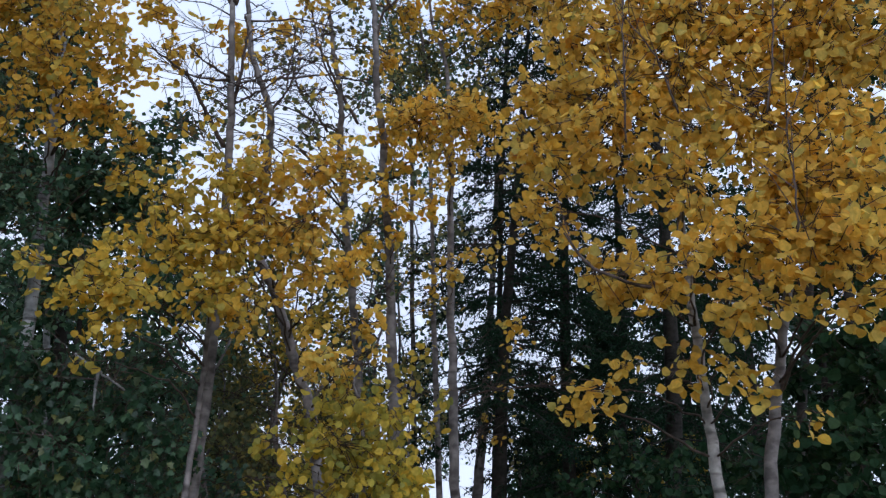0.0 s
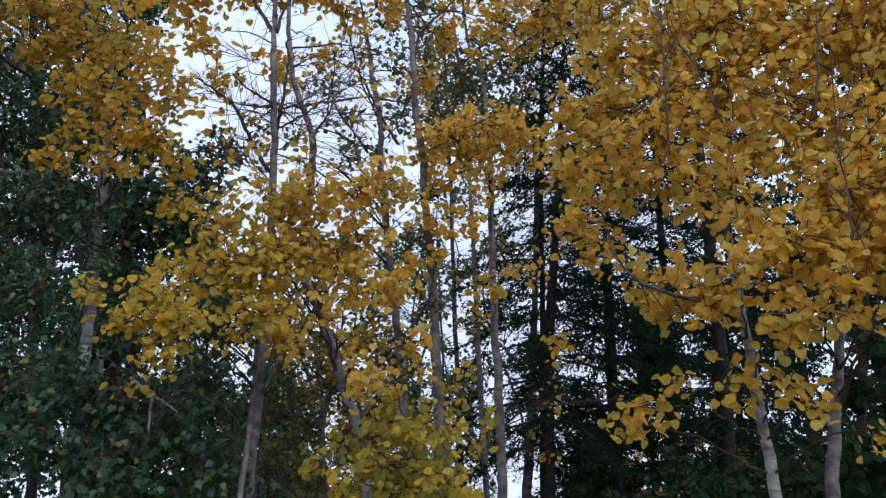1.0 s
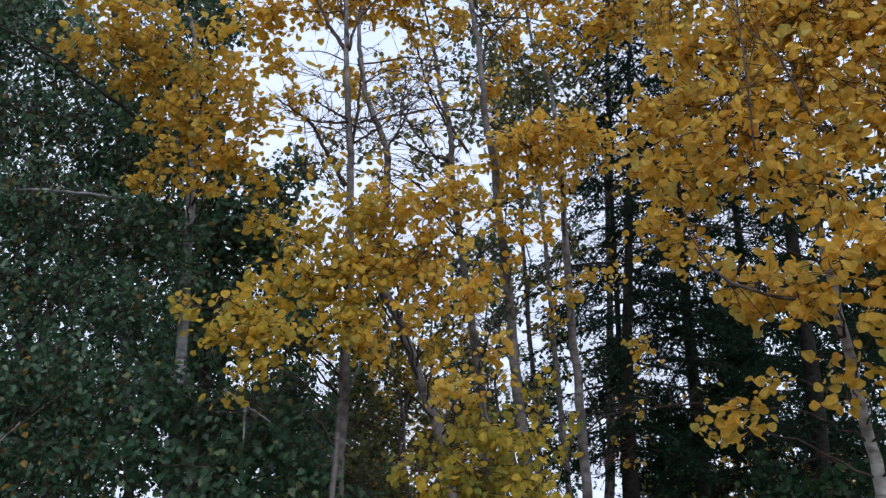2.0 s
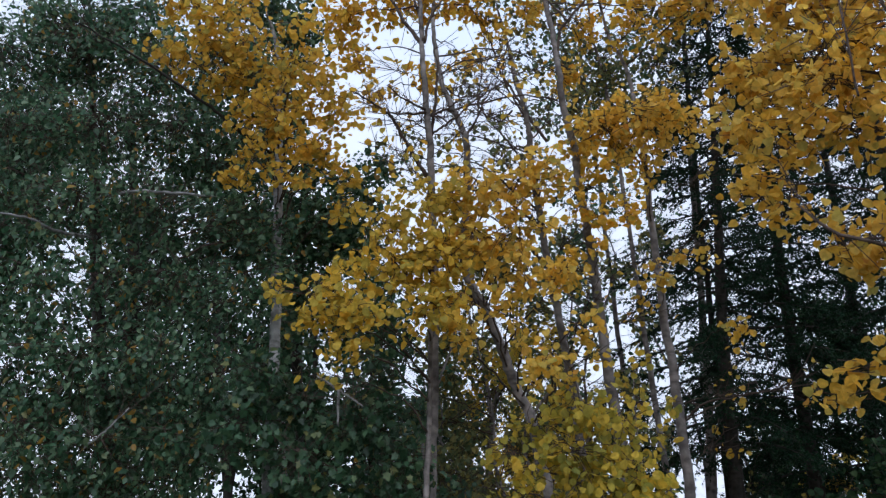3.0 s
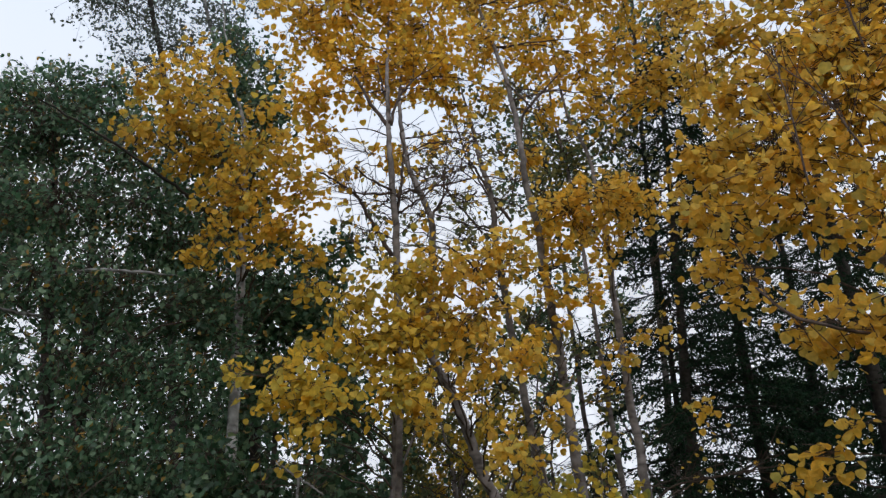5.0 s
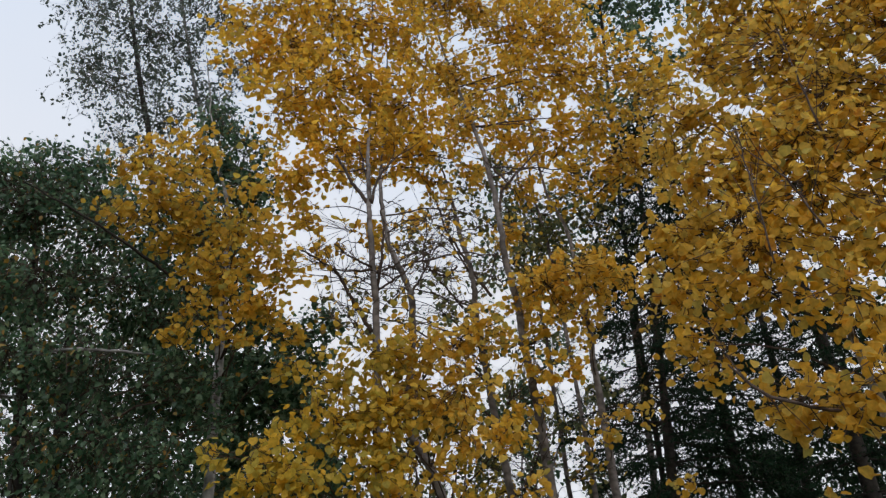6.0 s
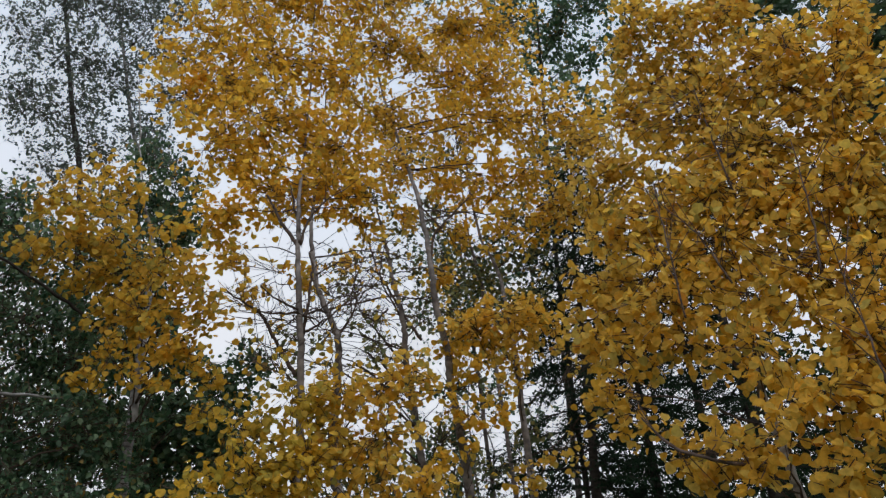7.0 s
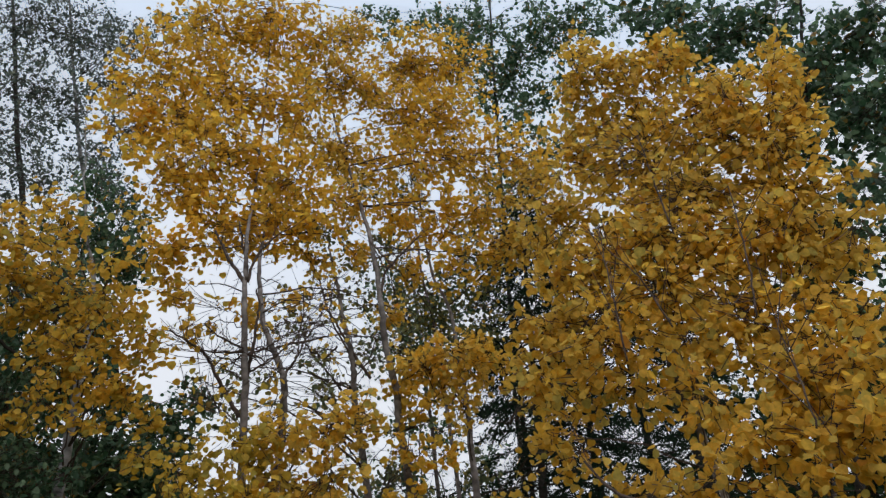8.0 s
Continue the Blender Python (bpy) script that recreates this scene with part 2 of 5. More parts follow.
def tube(line, sides=10, knobby=0.0):
    """A closed tapered tube along rows of x, y, z, radius."""
    line = np.asarray(line, float)
    c, r = line[:, :3], np.maximum(line[:, 3], 0.0012)
    d = np.gradient(c, axis=0)
    d /= np.linalg.norm(d, axis=1, keepdims=True) + 1e-9
    ref = np.array([0.31, 0.95, 0.05])
    u = np.cross(d, ref)
    u /= np.linalg.norm(u, axis=1, keepdims=True) + 1e-9
    v = np.cross(d, u)
    a = np.linspace(0, 2 * np.pi, sides, endpoint=False)
    rr = r[:, None] * (1 + knobby * (rng.random((len(c), sides)) - 0.5))
    verts = c[:, None] + (np.cos(a)[None, :, None] * u[:, None] + np.sin(a)[None, :, None] * v[:, None]) * rr[..., None]
    n = len(c)
    verts = np.vstack([verts.reshape(-1, 3), c[:1], c[-1:]])
    i, k = np.meshgrid(np.arange(n - 1), np.arange(sides), indexing="ij")
    q, k2 = i * sides, (k + 1) % sides
    one = np.stack([q + k, q + k2, q + sides + k2], -1).reshape(-1, 3)
    two = np.stack([q + k, q + sides + k2, q + sides + k], -1).reshape(-1, 3)
    ks = np.arange(sides)
    low = np.stack([np.full(sides, n * sides), (ks + 1) % sides, ks], -1)
    top = np.stack([np.full(sides, n * sides + 1), (n - 1) * sides + ks, (n - 1) * sides + (ks + 1) % sides], -1)
    return verts, np.vstack([one, two, low, top])


def joined(pieces):
    verts, tris, at = [], [], 0
    for v, t in pieces:
        verts.append(v)
        tris.append(t + at)
        at += len(v)
    return np.vstack(verts), np.vstack(tris)


def sticks(a, b, ra, rb):
    """Thin three-sided twigs from points a to points b."""
    a, b = np.asarray(a), np.asarray(b)
    d = b - a
    d /= np.linalg.norm(d, axis=1, keepdims=True) + 1e-9
    u = np.cross(d, [0.37, 0.2, 0.9])
    u /= np.linalg.norm(u, axis=1, keepdims=True) + 1e-9
    v = np.cross(d, u)
    ring = [np.cos(t) * u + np.sin(t) * v for t in (0, 2.094, 4.189)]
    verts = np.stack([a + ring[0] * ra, a + ring[1] * ra, a + ring[2] * ra, b + ring[0] * rb, b + ring[1] * rb, b + ring[2] * rb], 1)
    t = np.array([[0, 1, 4], [0, 4, 3], [1, 2, 5], [1, 5, 4], [2, 0, 3], [2, 3, 5]])
    tris = (np.arange(len(a)) * 6)[:, None, None] + t[None]
    return verts.reshape(-1, 3), tris.reshape(-1, 3)


def blade(kind):
    """One leaf of unit width, its stalk at the origin and its tip towards +y: corners and triangles."""
    if kind == "round":        # aspen: round, short tip, folded a little along the middle, with its stalk
        right = [(0.10, 0.02), (0.36, 0.08), (0.50, 0.33), (0.46, 0.60), (0.28, 0.82)]
        mid = [(0.0, 0.06), (0.0, 0.48), (0.0, 1.0)]
        fold = 0.16
    elif kind == "disc":       # the same leaf with fewer corners, for the inner crown
        right = [(0.36, 0.06), (0.50, 0.40), (0.30, 0.80)]
        mid = [(0.0, 0.04), (0.0, 0.48), (0.0, 1.0)]
        fold = 0.16
    elif kind == "chip":       # a leaf of the wood far behind
        right = [(0.42, 0.42)]
        mid = [(0.0, 0.0), (0.0, 0.45), (0.0, 1.0)]
        fold = 0.16
    elif kind == "oval":       # birch and willow: smaller, longer
        right = [(0.33, 0.28), (0.25, 0.70)]
        mid = [(0.0, 0.0), (0.0, 0.5), (0.0, 1.05)]
        fold = 0.14
    else:                      # lobed
        right = [(0.40, 0.0), (0.30, 0.26), (0.58, 0.50), (0.30, 0.56), (0.22, 0.80)]
        mid = [(0.0, 0.05), (0.0, 0.5), (0.0, 1.05)]
        fold = 0.12
    n = len(right)
    verts = [(x, y, -0.10 * y * y) for x, y in mid]
    verts += [(x, y, fold * x - 0.10 * y * y) for x, y in right]
    verts += [(-x, y, fold * x - 0.10 * y * y) for x, y in right]
    tris = []
    for s, flip in ((3, 1), (3 + n, -1)):
        fan = [(0, s, 1)]
        fan += [(1, s + i, s + i + 1) for i in range(n - 1)]
        fan += [(1, s + n - 1, 2)]
        tris += [f[::flip] for f in fan]
    b = len(verts)
    if kind == "round":
        verts += [(0.022, -0.42, 0.10), (-0.022, -0.42, 0.10)]
        tris += [(0, b, b + 1)]
    return np.array(verts), np.array(tris)


BLADES = {k: blade(k) for k in ("round", "disc", "chip", "oval", "lobed")}


def bases(count, facing, spread, droop, tip_spread):
    """Turns for leaves: their faces look about the way of facing, their tips hang."""
    n = np.asarray(facing) + rng.normal(0, spread, (count, 3))
    n /= np.linalg.norm(n, axis=1, keepdims=True) + 1e-9
    y = np.array([0, 0, -droop]) + rng.normal(0, tip_spread, (count, 3))
    y -= n * (y * n).sum(1, keepdims=True)
    y /= np.linalg.norm(y, axis=1, keepdims=True) + 1e-9
    return np.stack([np.cross(y, n), y, n], 2)


def leaf_cloud(kind, places, turns, sizes):
    v, t = BLADES[kind]
    verts = np.einsum("nij,vj->nvi", turns, v) * sizes[:, None, None] + places[:, None]
    tris = (np.arange(len(places)) * len(v))[:, None, None] + t[None]
    return verts.reshape(-1, 3), tris.reshape(-1, 3)


# ---- the large structure ----
def ground_sheet():
    ring = np.concatenate([np.linspace(0, 30, 31), np.geomspace(34, 900, 14)])
    spokes = 72
    a = np.linspace(0, 2 * np.pi, spokes, endpoint=False)
    verts = [(0, 0, 0)]
    for r in ring[1:]:
        for t in a:
            x, y = r * np.cos(t), r * np.sin(t)
            verts.append((x, y, 0.05 * noise.noise((x * 0.35, y * 0.35, 0)) * min(1.0, r / 6)))
    tris = [(0, 1 + k, 1 + (k + 1) % spokes) for k in range(spokes)]
    for i in range(len(ring) - 2):
        q = 1 + i * spokes
        for k in range(spokes):
            k2 = (k + 1) % spokes
            tris += [(q + k, q + spokes + k, q + spokes + k2), (q + k, q + spokes + k2, q + k2)]
    ob = new("ground", fast_mesh("ground", verts, tris, True))
    ob.data.materials.append(ground_material())
    tagged(ob, "grassy forest floor strewn with fallen yellow leaves", "ground", kind="structure")


ground_sheet()


# ---- trees ----
def broadleaf(name, label, category, group, trunk, clumps, leaf, mat, bark, size=0.062, cover=2.5, single=0, facing=(0, -0.6, 0.3),
              spread=0.6, per_twig=5, sprig=0.034, twig_r=0.0024, limb_r=0.008, bare=(), boughs=(), bough_bark=None, girth=1.0):
    """A tree: its tapered trunk, a branch to each clump of foliage, fine twigs, and leaves along the twigs.
    trunk: rows x, y, z, radius; clumps: rows x, y, z, radius, and how full they are where not 1. single: how many of the foremost leaves are parts of their own."""
    trunk = np.asarray(trunk, float)
    root = new(name)
    root.location = (trunk[0, 0], trunk[0, 1], 0)
    bpy.context.view_layer.update()
    tagged(root, label, category, group)
    line = smooth_line(trunk, 7)
    line[:, :2] += rng.normal(0, 0.004, (len(line), 2))
    flare = np.clip(1 - line[:, 2] / 0.35, 0, 1)
    line[:, 3] *= girth * (1 + 0.5 * flare)
    part("trunk", fast_mesh("trunk", *tube(line, 12, 0.10), True), bark, root)
    where, holder, twig_a, twig_b, limbs = [], [], [], [], []
    for cx, cy, cz, cr, full in [(*c, 1.0)[:5] for c in clumps] + [(*c, 0.0) for c in bare]:
        leafy = full > 0
        c = np.array([cx, cy, cz])
        gap = np.linalg.norm(line[:, :2] - c[:2], axis=1)
        rise = np.clip(0.25 * gap, 0.05, 0.8)
        k = int(np.argmin(np.abs(line[:, 2] - (cz - rise)) + 0.15 * gap))
        p0 = line[k, :3]
        side_on = c - p0
        side_on[2] = 0
        p0 = p0 + side_on / (np.linalg.norm(side_on) + 1e-9) * line[k, 3] * 0.7
        span = np.linalg.norm(c - p0)
        end = c + (c - p0) / (span + 1e-9) * cr * 0.55 + [0, 0, 0.1 * cr]
        bow = np.array([*rng.normal(0, 0.05, 2) * span, 0.10 * span])
        thick = min(limb_r * (0.4 + 0.6 * span), 0.32 * line[k, 3] + 0.002)
        rows = [(*p0, thick), (*(p0 + (end - p0) * 0.4 + bow), thick * 0.72), (*(p0 + (end - p0) * 0.75 + bow * 0.6), thick * 0.45), (*end, 0.002)]
        limb = smooth_line(rows, 5)
        limb[1:, :3] += rng.normal(0, 0.008, (len(limb) - 1, 3))
        limbs.append(part("branch", fast_mesh("branch", *tube(limb, 6), True), TWIG_BARK, root))
        count = int((full or 1.0) * cover * 4.5 * (cr / size) ** 2 * rng.uniform(0.85, 1.15))
        twigs = max(2, int(count / per_twig)) if leafy else 13
        way = rng.normal(0, 1, (twigs, 3))
        way /= np.linalg.norm(way, axis=1, keepdims=True)
        tips = c + way * (cr * 1.12 * rng.random((twigs, 1)) ** 0.45) * [1.05, 1.05, 0.92]
        starts = limb[rng.integers(int(len(limb) * 0.45), len(limb), twigs), :3]
        if leafy:
            starts = starts + (tips - starts) * rng.uniform(0.0, 0.35, (twigs, 1))
        else:      # a few long twigs that sweep on outwards and up
            sweep = (end - p0) / (span + 1e-9) + rng.normal(0, 0.75, (twigs, 3)) + [0, 0, 0.25]
            tips = starts + sweep / np.linalg.norm(sweep, axis=1, keepdims=True) * cr * rng.uniform(0.8, 2.6, (twigs, 1))
        knee = starts + (tips - starts) * 0.55 + rng.normal(0, 0.10 * cr, (twigs, 3))
        twig_a += [starts, knee]
        twig_b += [knee, tips]
        owner = np.repeat(np.arange(twigs), rng.poisson(per_twig if leafy else 1.1, twigs) + (1 if leafy else 0))
        f = rng.random((len(owner), 1))
        holder.append(np.full(len(owner), len(limbs) - 1))
        where.append(knee[owner] + (tips - knee)[owner] * f + rng.normal(0, sprig, (len(owner), 3)))
    for rows in boughs:
        rows = smooth_line(rows, 6)
        rows[1:-1, :3] += rng.normal(0, 0.003, (len(rows) - 2, 3))
        part("branch", fast_mesh("branch", *tube(rows, 7, 0.1), True), bough_bark or TWIG_BARK, root)
        fork = rng.integers(2, len(rows), 14)
        tip = rows[fork, :3] + rng.normal(0, 0.13, (14, 3)) + [0, 0, 0.06]
        twig_a.append(rows[fork, :3])
        twig_b.append(tip)
    twig_a, twig_b = np.vstack(twig_a), np.vstack(twig_b)
    part("twig_tangle", fast_mesh("twig_tangle", *sticks(twig_a, twig_b, twig_r, twig_r * 0.7)), TWIG_BARK, root, kind="stuff")
    where, holder = np.vstack(where), np.concatenate(holder)
    order = np.argsort(where[:, 1])
    where, holder = where[order], holder[order]
    n = len(where)
    turns = bases(n, facing, spread, 0.9, 0.55)
    sizes = size * np.clip(rng.normal(1.0, 0.2, n), 0.5, 1.5)
    if single:
        one = fast_mesh("leaf", *BLADES[leaf])
        one.materials.append(mat)
        for i in range(min(single, n)):
            ob = new("leaf", one)
            ob.parent = limbs[holder[i]]
            ob.matrix_basis = Matrix([[*(turns[i][r] * sizes[i]), where[i][r]] for r in range(3)] + [[0, 0, 0, 1]])
    if n > single:
        part("crown", fast_mesh("crown", *leaf_cloud("disc" if leaf == "round" else leaf, where[single:], turns[single:], sizes[single:])), mat, root, kind="stuff")
    return root


def spruce(label, trunk, low, reach, whorls, seed_turn):
    """A spruce: straight trunk, whorls of drooping boughs, hanging twigs full of needles."""
    trunk = np.asarray(trunk, float)
    root = new("spruce_tree")
    root.location = (trunk[0, 0], trunk[0, 1], 0)
    bpy.context.view_layer.update()
    tagged(root, label, "spruce", "dark spruces")
    line = smooth_line(trunk, 6)
    part("trunk", fast_mesh("trunk", *tube(line, 10, 0.12), True), DARK_BARK, root)
    top = line[-1, 2]
    boughs, a, b, needles = [], [], [], []
    for w in range(whorls):
        s = w / (whorls - 1)
        z = low + (top - low) * s
        at = np.array([np.interp(z, line[:, 2], line[:, k]) for k in range(3)])
        length = reach * (1 - 0.82 * s) * rng.uniform(0.8, 1.15)
        for k in range(5):
            az = seed_turn + w * 1.1 + k * 2 * math.pi / 5 + rng.normal(0, 0.2)
            out = np.array([math.cos(az), math.sin(az), 0])
            tip = at + out * length * rng.uniform(0.75, 1.1) + [0, 0, -0.30 * length + 0.15 * s]
            mid = at + (tip - at) * 0.55 + [0, 0, 0.06 * length]
            row = smooth_line([(*at, 0.012), (*mid, 0.008), (*tip, 0.002)], 6)
            boughs.append(tube(row, 5))
            for q in range(int(56 * length) + 10):
                f = rng.uniform(0.12, 1.0)
                p = np.array([np.interp(f, np.linspace(0, 1, len(row)), row[:, j]) for j in range(3)])
                side = np.cross(out, [0, 0, 1]) * rng.normal(0, 1)
                d = 0.5 * out + 0.8 * side + np.array([0, 0, rng.uniform(-0.8, 0.15)])
                d /= np.linalg.norm(d)
                ln = rng.uniform(0.14, 0.36) * (1.1 - 0.4 * f)
                a.append(p)
                b.append(p + d * ln)
    a, b = np.array(a), np.array(b)
    part("bough_layer", fast_mesh("bough_layer", *joined(boughs + [sticks(a, b, 0.002, 0.001)])), DARK_BARK, root, kind="stuff")
    per = 15
    f = rng.random((len(a), per, 1))
    base = a[:, None] + (b - a)[:, None] * f
    d = (b - a) / np.linalg.norm(b - a, axis=1, keepdims=True)
    w = d[:, None] * 0.6 + rng.normal(0, 0.6, (len(a), per, 3))
    w /= np.linalg.norm(w, axis=2, keepdims=True)
    tip = base + w * rng.uniform(0.018, 0.034, (len(a), per, 1))
    side = np.cross(w, rng.normal(0, 1, (len(a), per, 3)))
    side *= 0.008 / (np.linalg.norm(side, axis=2, keepdims=True) + 1e-9)
    verts = np.stack([base - side, base + side, tip], 2).reshape(-1, 3)
    part("needle_cover", fast_mesh("needle_cover", verts, np.arange(len(verts)).reshape(-1, 3)), NEEDLE, root, kind="stuff")


ASPENS, GREENS = "autumn aspens", "green broadleaf trees"

# the two young aspens in front, to the east
R1_TRUNK = [
    (1.39, 3.64, -0.05, 0.0456),
    (1.37, 3.65, 0.72, 0.0371),
    (1.36, 3.66, 1.61, 0.0338),
    (1.34, 3.66, 2.22, 0.0291),
    (1.33, 3.66, 3.10, 0.0241),
    (1.35, 3.63, 3.75, 0.0216),
    (1.41, 3.61, 4.90, 0.0165),
    (1.46, 3.59, 5.58, 0.00676),
    (1.48, 3.58, 5.98, 0.003),
]
R1_LOW = [
    (0.67, 3.51, 3.31, 0.26),
    (0.48, 3.67, 3.53, 0.2),
    (0.54, 3.53, 3.02, 0.22),
    (0.83, 3.41, 2.72, 0.17),
    (0.77, 3.36, 2.57, 0.0918),
    (0.97, 3.37, 3.21, 0.21),
    (1.01, 3.22, 2.57, 0.18),
    (1.21, 3.15, 2.64, 0.24),
    (1.25, 3.28, 3.10, 0.28),
    (0.77, 3.69, 3.85, 0.25),
    (1.03, 3.42, 3.72, 0.32),
    (1.01, 3.57, 4.24, 0.27),
    (1.34, 3.38, 4.10, 0.35),
    (0.74, 3.50, 2.10, 0.12),
    (0.56, 3.53, 2.01, 0.0519),
    (0.90, 3.46, 2.21, 0.0872),
    (1.14, 3.32, 2.19, 0.11),
    (1.30, 3.19, 2.19, 0.11),
    (1.41, 3.14, 2.05, 0.0947),
    (1.59, 3.06, 1.93, 0.0749),
    (1.36, 3.09, 2.37, 0.17),
]
R1_TOP = [
    (0.59, 3.68, 3.80, 0.26),
    (0.84, 3.63, 4.16, 0.30),
    (0.93, 3.75, 4.78, 0.38),
    (1.19, 3.75, 5.39, 0.33),
    (1.38, 3.76, 6.04, 0.33),
    (1.43, 3.74, 6.72, 0.18),
    (1.20, 3.54, 4.35, 0.34),
    (1.47, 3.59, 5.04, 0.45),
    (1.74, 3.61, 5.72, 0.35),
    (1.95, 3.51, 6.20, 0.22),
    (1.54, 3.42, 4.43, 0.41),
    (1.31, 3.37, 3.80, 0.31),
    (0.89, 3.35, 3.48, 0.31),
]
R1_CROWN = [
    (1.32, 3.45, 6.10, 0.26),
    (1.59, 3.47, 6.00, 0.28),
    (1.94, 3.41, 5.91, 0.26),
    (1.62, 3.64, 5.57, 0.34),
    (2.01, 3.50, 5.39, 0.31),
    (1.35, 3.76, 5.70, 0.28),
    (1.73, 3.69, 5.04, 0.32),
    (1.32, 3.34, 6.43, 0.09),
]
R1_STEM_TOP = [
    (1.43, 3.25, 3.90, 0.00689),
    (1.41, 3.19, 4.49, 0.00552),
    (1.45, 3.24, 5.02, 0.003),
]
R1_STEM_MID = [
    (0.90, 3.09, 3.25, 0.00516),
    (0.94, 3.14, 3.70, 0.00477),
    (1.01, 3.26, 4.28, 0.00265),
]
R1_STEM_WEST = [
    (1.18, 3.10, 3.42, 0.0053),
    (1.11, 3.13, 3.77, 0.00476),
    (1.00, 3.23, 4.10, 0.00253),
]
R1_STEM_LOW = [
    (0.61, 3.32, 2.86, 0.0047),
    (0.69, 3.18, 2.65, 0.00801),
    (0.85, 3.14, 2.55, 0.00794),
    (1.12, 3.33, 2.55, 0.00947),
]
broadleaf("aspen_tree", "young aspen in golden leaf with a pale grey trunk", "aspen", ASPENS, R1_TRUNK, R1_LOW + R1_TOP + R1_CROWN, "round", GOLD, PALE_BARK, 0.047, 1.35, 300, girth=0.85, twig_r=0.003, boughs=[R1_STEM_TOP, R1_STEM_MID, R1_STEM_WEST, R1_STEM_LOW])
R2_TRUNK = [
    (1.48, 3.90, -0.05, 0.0574),
    (1.56, 3.86, 0.72, 0.0468),
    (1.67, 3.81, 1.61, 0.0425),
    (1.76, 3.77, 2.11, 0.0356),
    (1.84, 3.66, 2.58, 0.0287),
    (1.94, 3.53, 3.22, 0.0223),
    (1.82, 3.57, 3.55, 0.0184),
    (2.18, 3.53, 4.42, 0.0138),
    (2.61, 3.24, 5.60, 0.00794),
    (2.86, 3.07, 6.31, 0.003),
]
R2_LOW = [
    (1.43, 3.06, 2.72, 0.21),
    (1.52, 2.95, 2.51, 0.18),
    (1.65, 2.95, 2.70, 0.24),
    (1.82, 2.85, 2.54, 0.18),
    (1.85, 2.98, 2.96, 0.27),
    (1.69, 3.15, 3.13, 0.28),
    (1.60, 3.27, 3.55, 0.28),
    (1.74, 3.34, 4.07, 0.31),
    (1.91, 3.17, 3.53, 0.32, 0.5),
    (2.03, 3.18, 3.99, 0.32),
    (2.07, 2.99, 3.27, 0.27, 0.6),
    (2.23, 3.04, 3.78, 0.24),
    (1.72, 2.91, 2.33, 0.12),
    (1.85, 2.83, 2.40, 0.11),
]
R2_TOP = [
    (1.39, 3.26, 3.35, 0.29),
    (1.64, 3.37, 3.92, 0.30),
    (1.80, 3.44, 4.56, 0.40),
    (2.07, 3.44, 5.13, 0.33),
    (2.20, 3.44, 5.62, 0.26),
    (1.95, 3.29, 4.07, 0.30),
    (2.21, 3.28, 4.65, 0.35),
    (2.46, 3.27, 5.21, 0.30),
    (2.60, 3.16, 5.60, 0.17),
    (2.14, 3.17, 3.89, 0.20),
    (1.97, 3.13, 3.46, 0.22, 0.5),
    (1.98, 3.04, 3.13, 0.19, 0.6),
    (2.49, 3.17, 4.32, 0.15),
    (1.69, 3.21, 3.44, 0.30, 0.6),
    (1.70, 3.05, 2.96, 0.27),
    (1.77, 2.86, 2.71, 0.23),
]
R2_CROWN = [
    (2.15, 3.15, 5.19, 0.25),
    (2.42, 3.06, 5.26, 0.17),
    (2.41, 3.17, 4.87, 0.25),
    (2.12, 3.34, 4.89, 0.27),
    (2.40, 3.29, 4.41, 0.22),
    (2.22, 3.39, 4.44, 0.24),
]
R2_BOUGH = [
    (1.77, 3.76, 2.11, 0.008855),
    (1.81, 3.60, 2.31, 0.00792),
    (1.85, 3.43, 2.43, 0.006325),
    (1.86, 3.28, 2.50, 0.004103),
]
R2_STEM_LOW = [
    (1.48, 2.75, 2.65, 0.00462),
    (1.50, 2.74, 2.88, 0.00405),
    (1.53, 2.79, 3.15, 0.00213),
]
R2_STEM_HIGH = [
    (1.56, 2.98, 3.35, 0.00539),
    (1.66, 3.00, 3.75, 0.00493),
    (1.78, 3.08, 4.32, 0.00273),
]
broadleaf("aspen_tree", "golden-leaved aspen with a dark-stained trunk beside its neighbour", "aspen", ASPENS, R2_TRUNK, R2_LOW + R2_TOP + R2_CROWN, "round", GOLD, ASPEN_BARK, 0.047, 1.35, 300, girth=0.8, boughs=[R2_BOUGH, R2_STEM_LOW, R2_STEM_HIGH], twig_r=0.003)

# the stand of aspens in the middle
B_BARE = [
    (-1.68, 4.10, 4.21, 0.16),
    (-1.57, 4.14, 3.80, 0.13),
    (-1.29, 4.24, 4.07, 0.15),
    (-1.23, 4.39, 4.39, 0.14),
    (-1.62, 4.13, 4.63, 0.17),
    (-1.26, 4.25, 3.77, 0.11),
    (-1.75, 4.07, 3.96, 0.0989),
    (-1.85, 4.03, 4.32, 0.11),
]
B_TRUNK = [
    (-1.66, 4.79, -0.05, 0.0859),
    (-1.64, 4.80, 0.74, 0.07),
    (-1.62, 4.80, 1.64, 0.0636),
    (-1.60, 4.81, 2.26, 0.055),
    (-1.53, 4.61, 3.19, 0.044),
    (-1.48, 4.35, 4.02, 0.036),
    (-1.47, 4.26, 4.21, 0.034),
    (-1.48, 4.16, 4.65, 0.03),
    (-1.48, 4.11, 4.88, 0.026),
    (-1.49, 4.07, 5.36, 0.02),
    (-1.62, 4.50, 6.40, 0.017),
    (-1.72, 4.75, 8.30, 0.0115),
    (-1.79, 4.92, 9.62, 0.003),
]
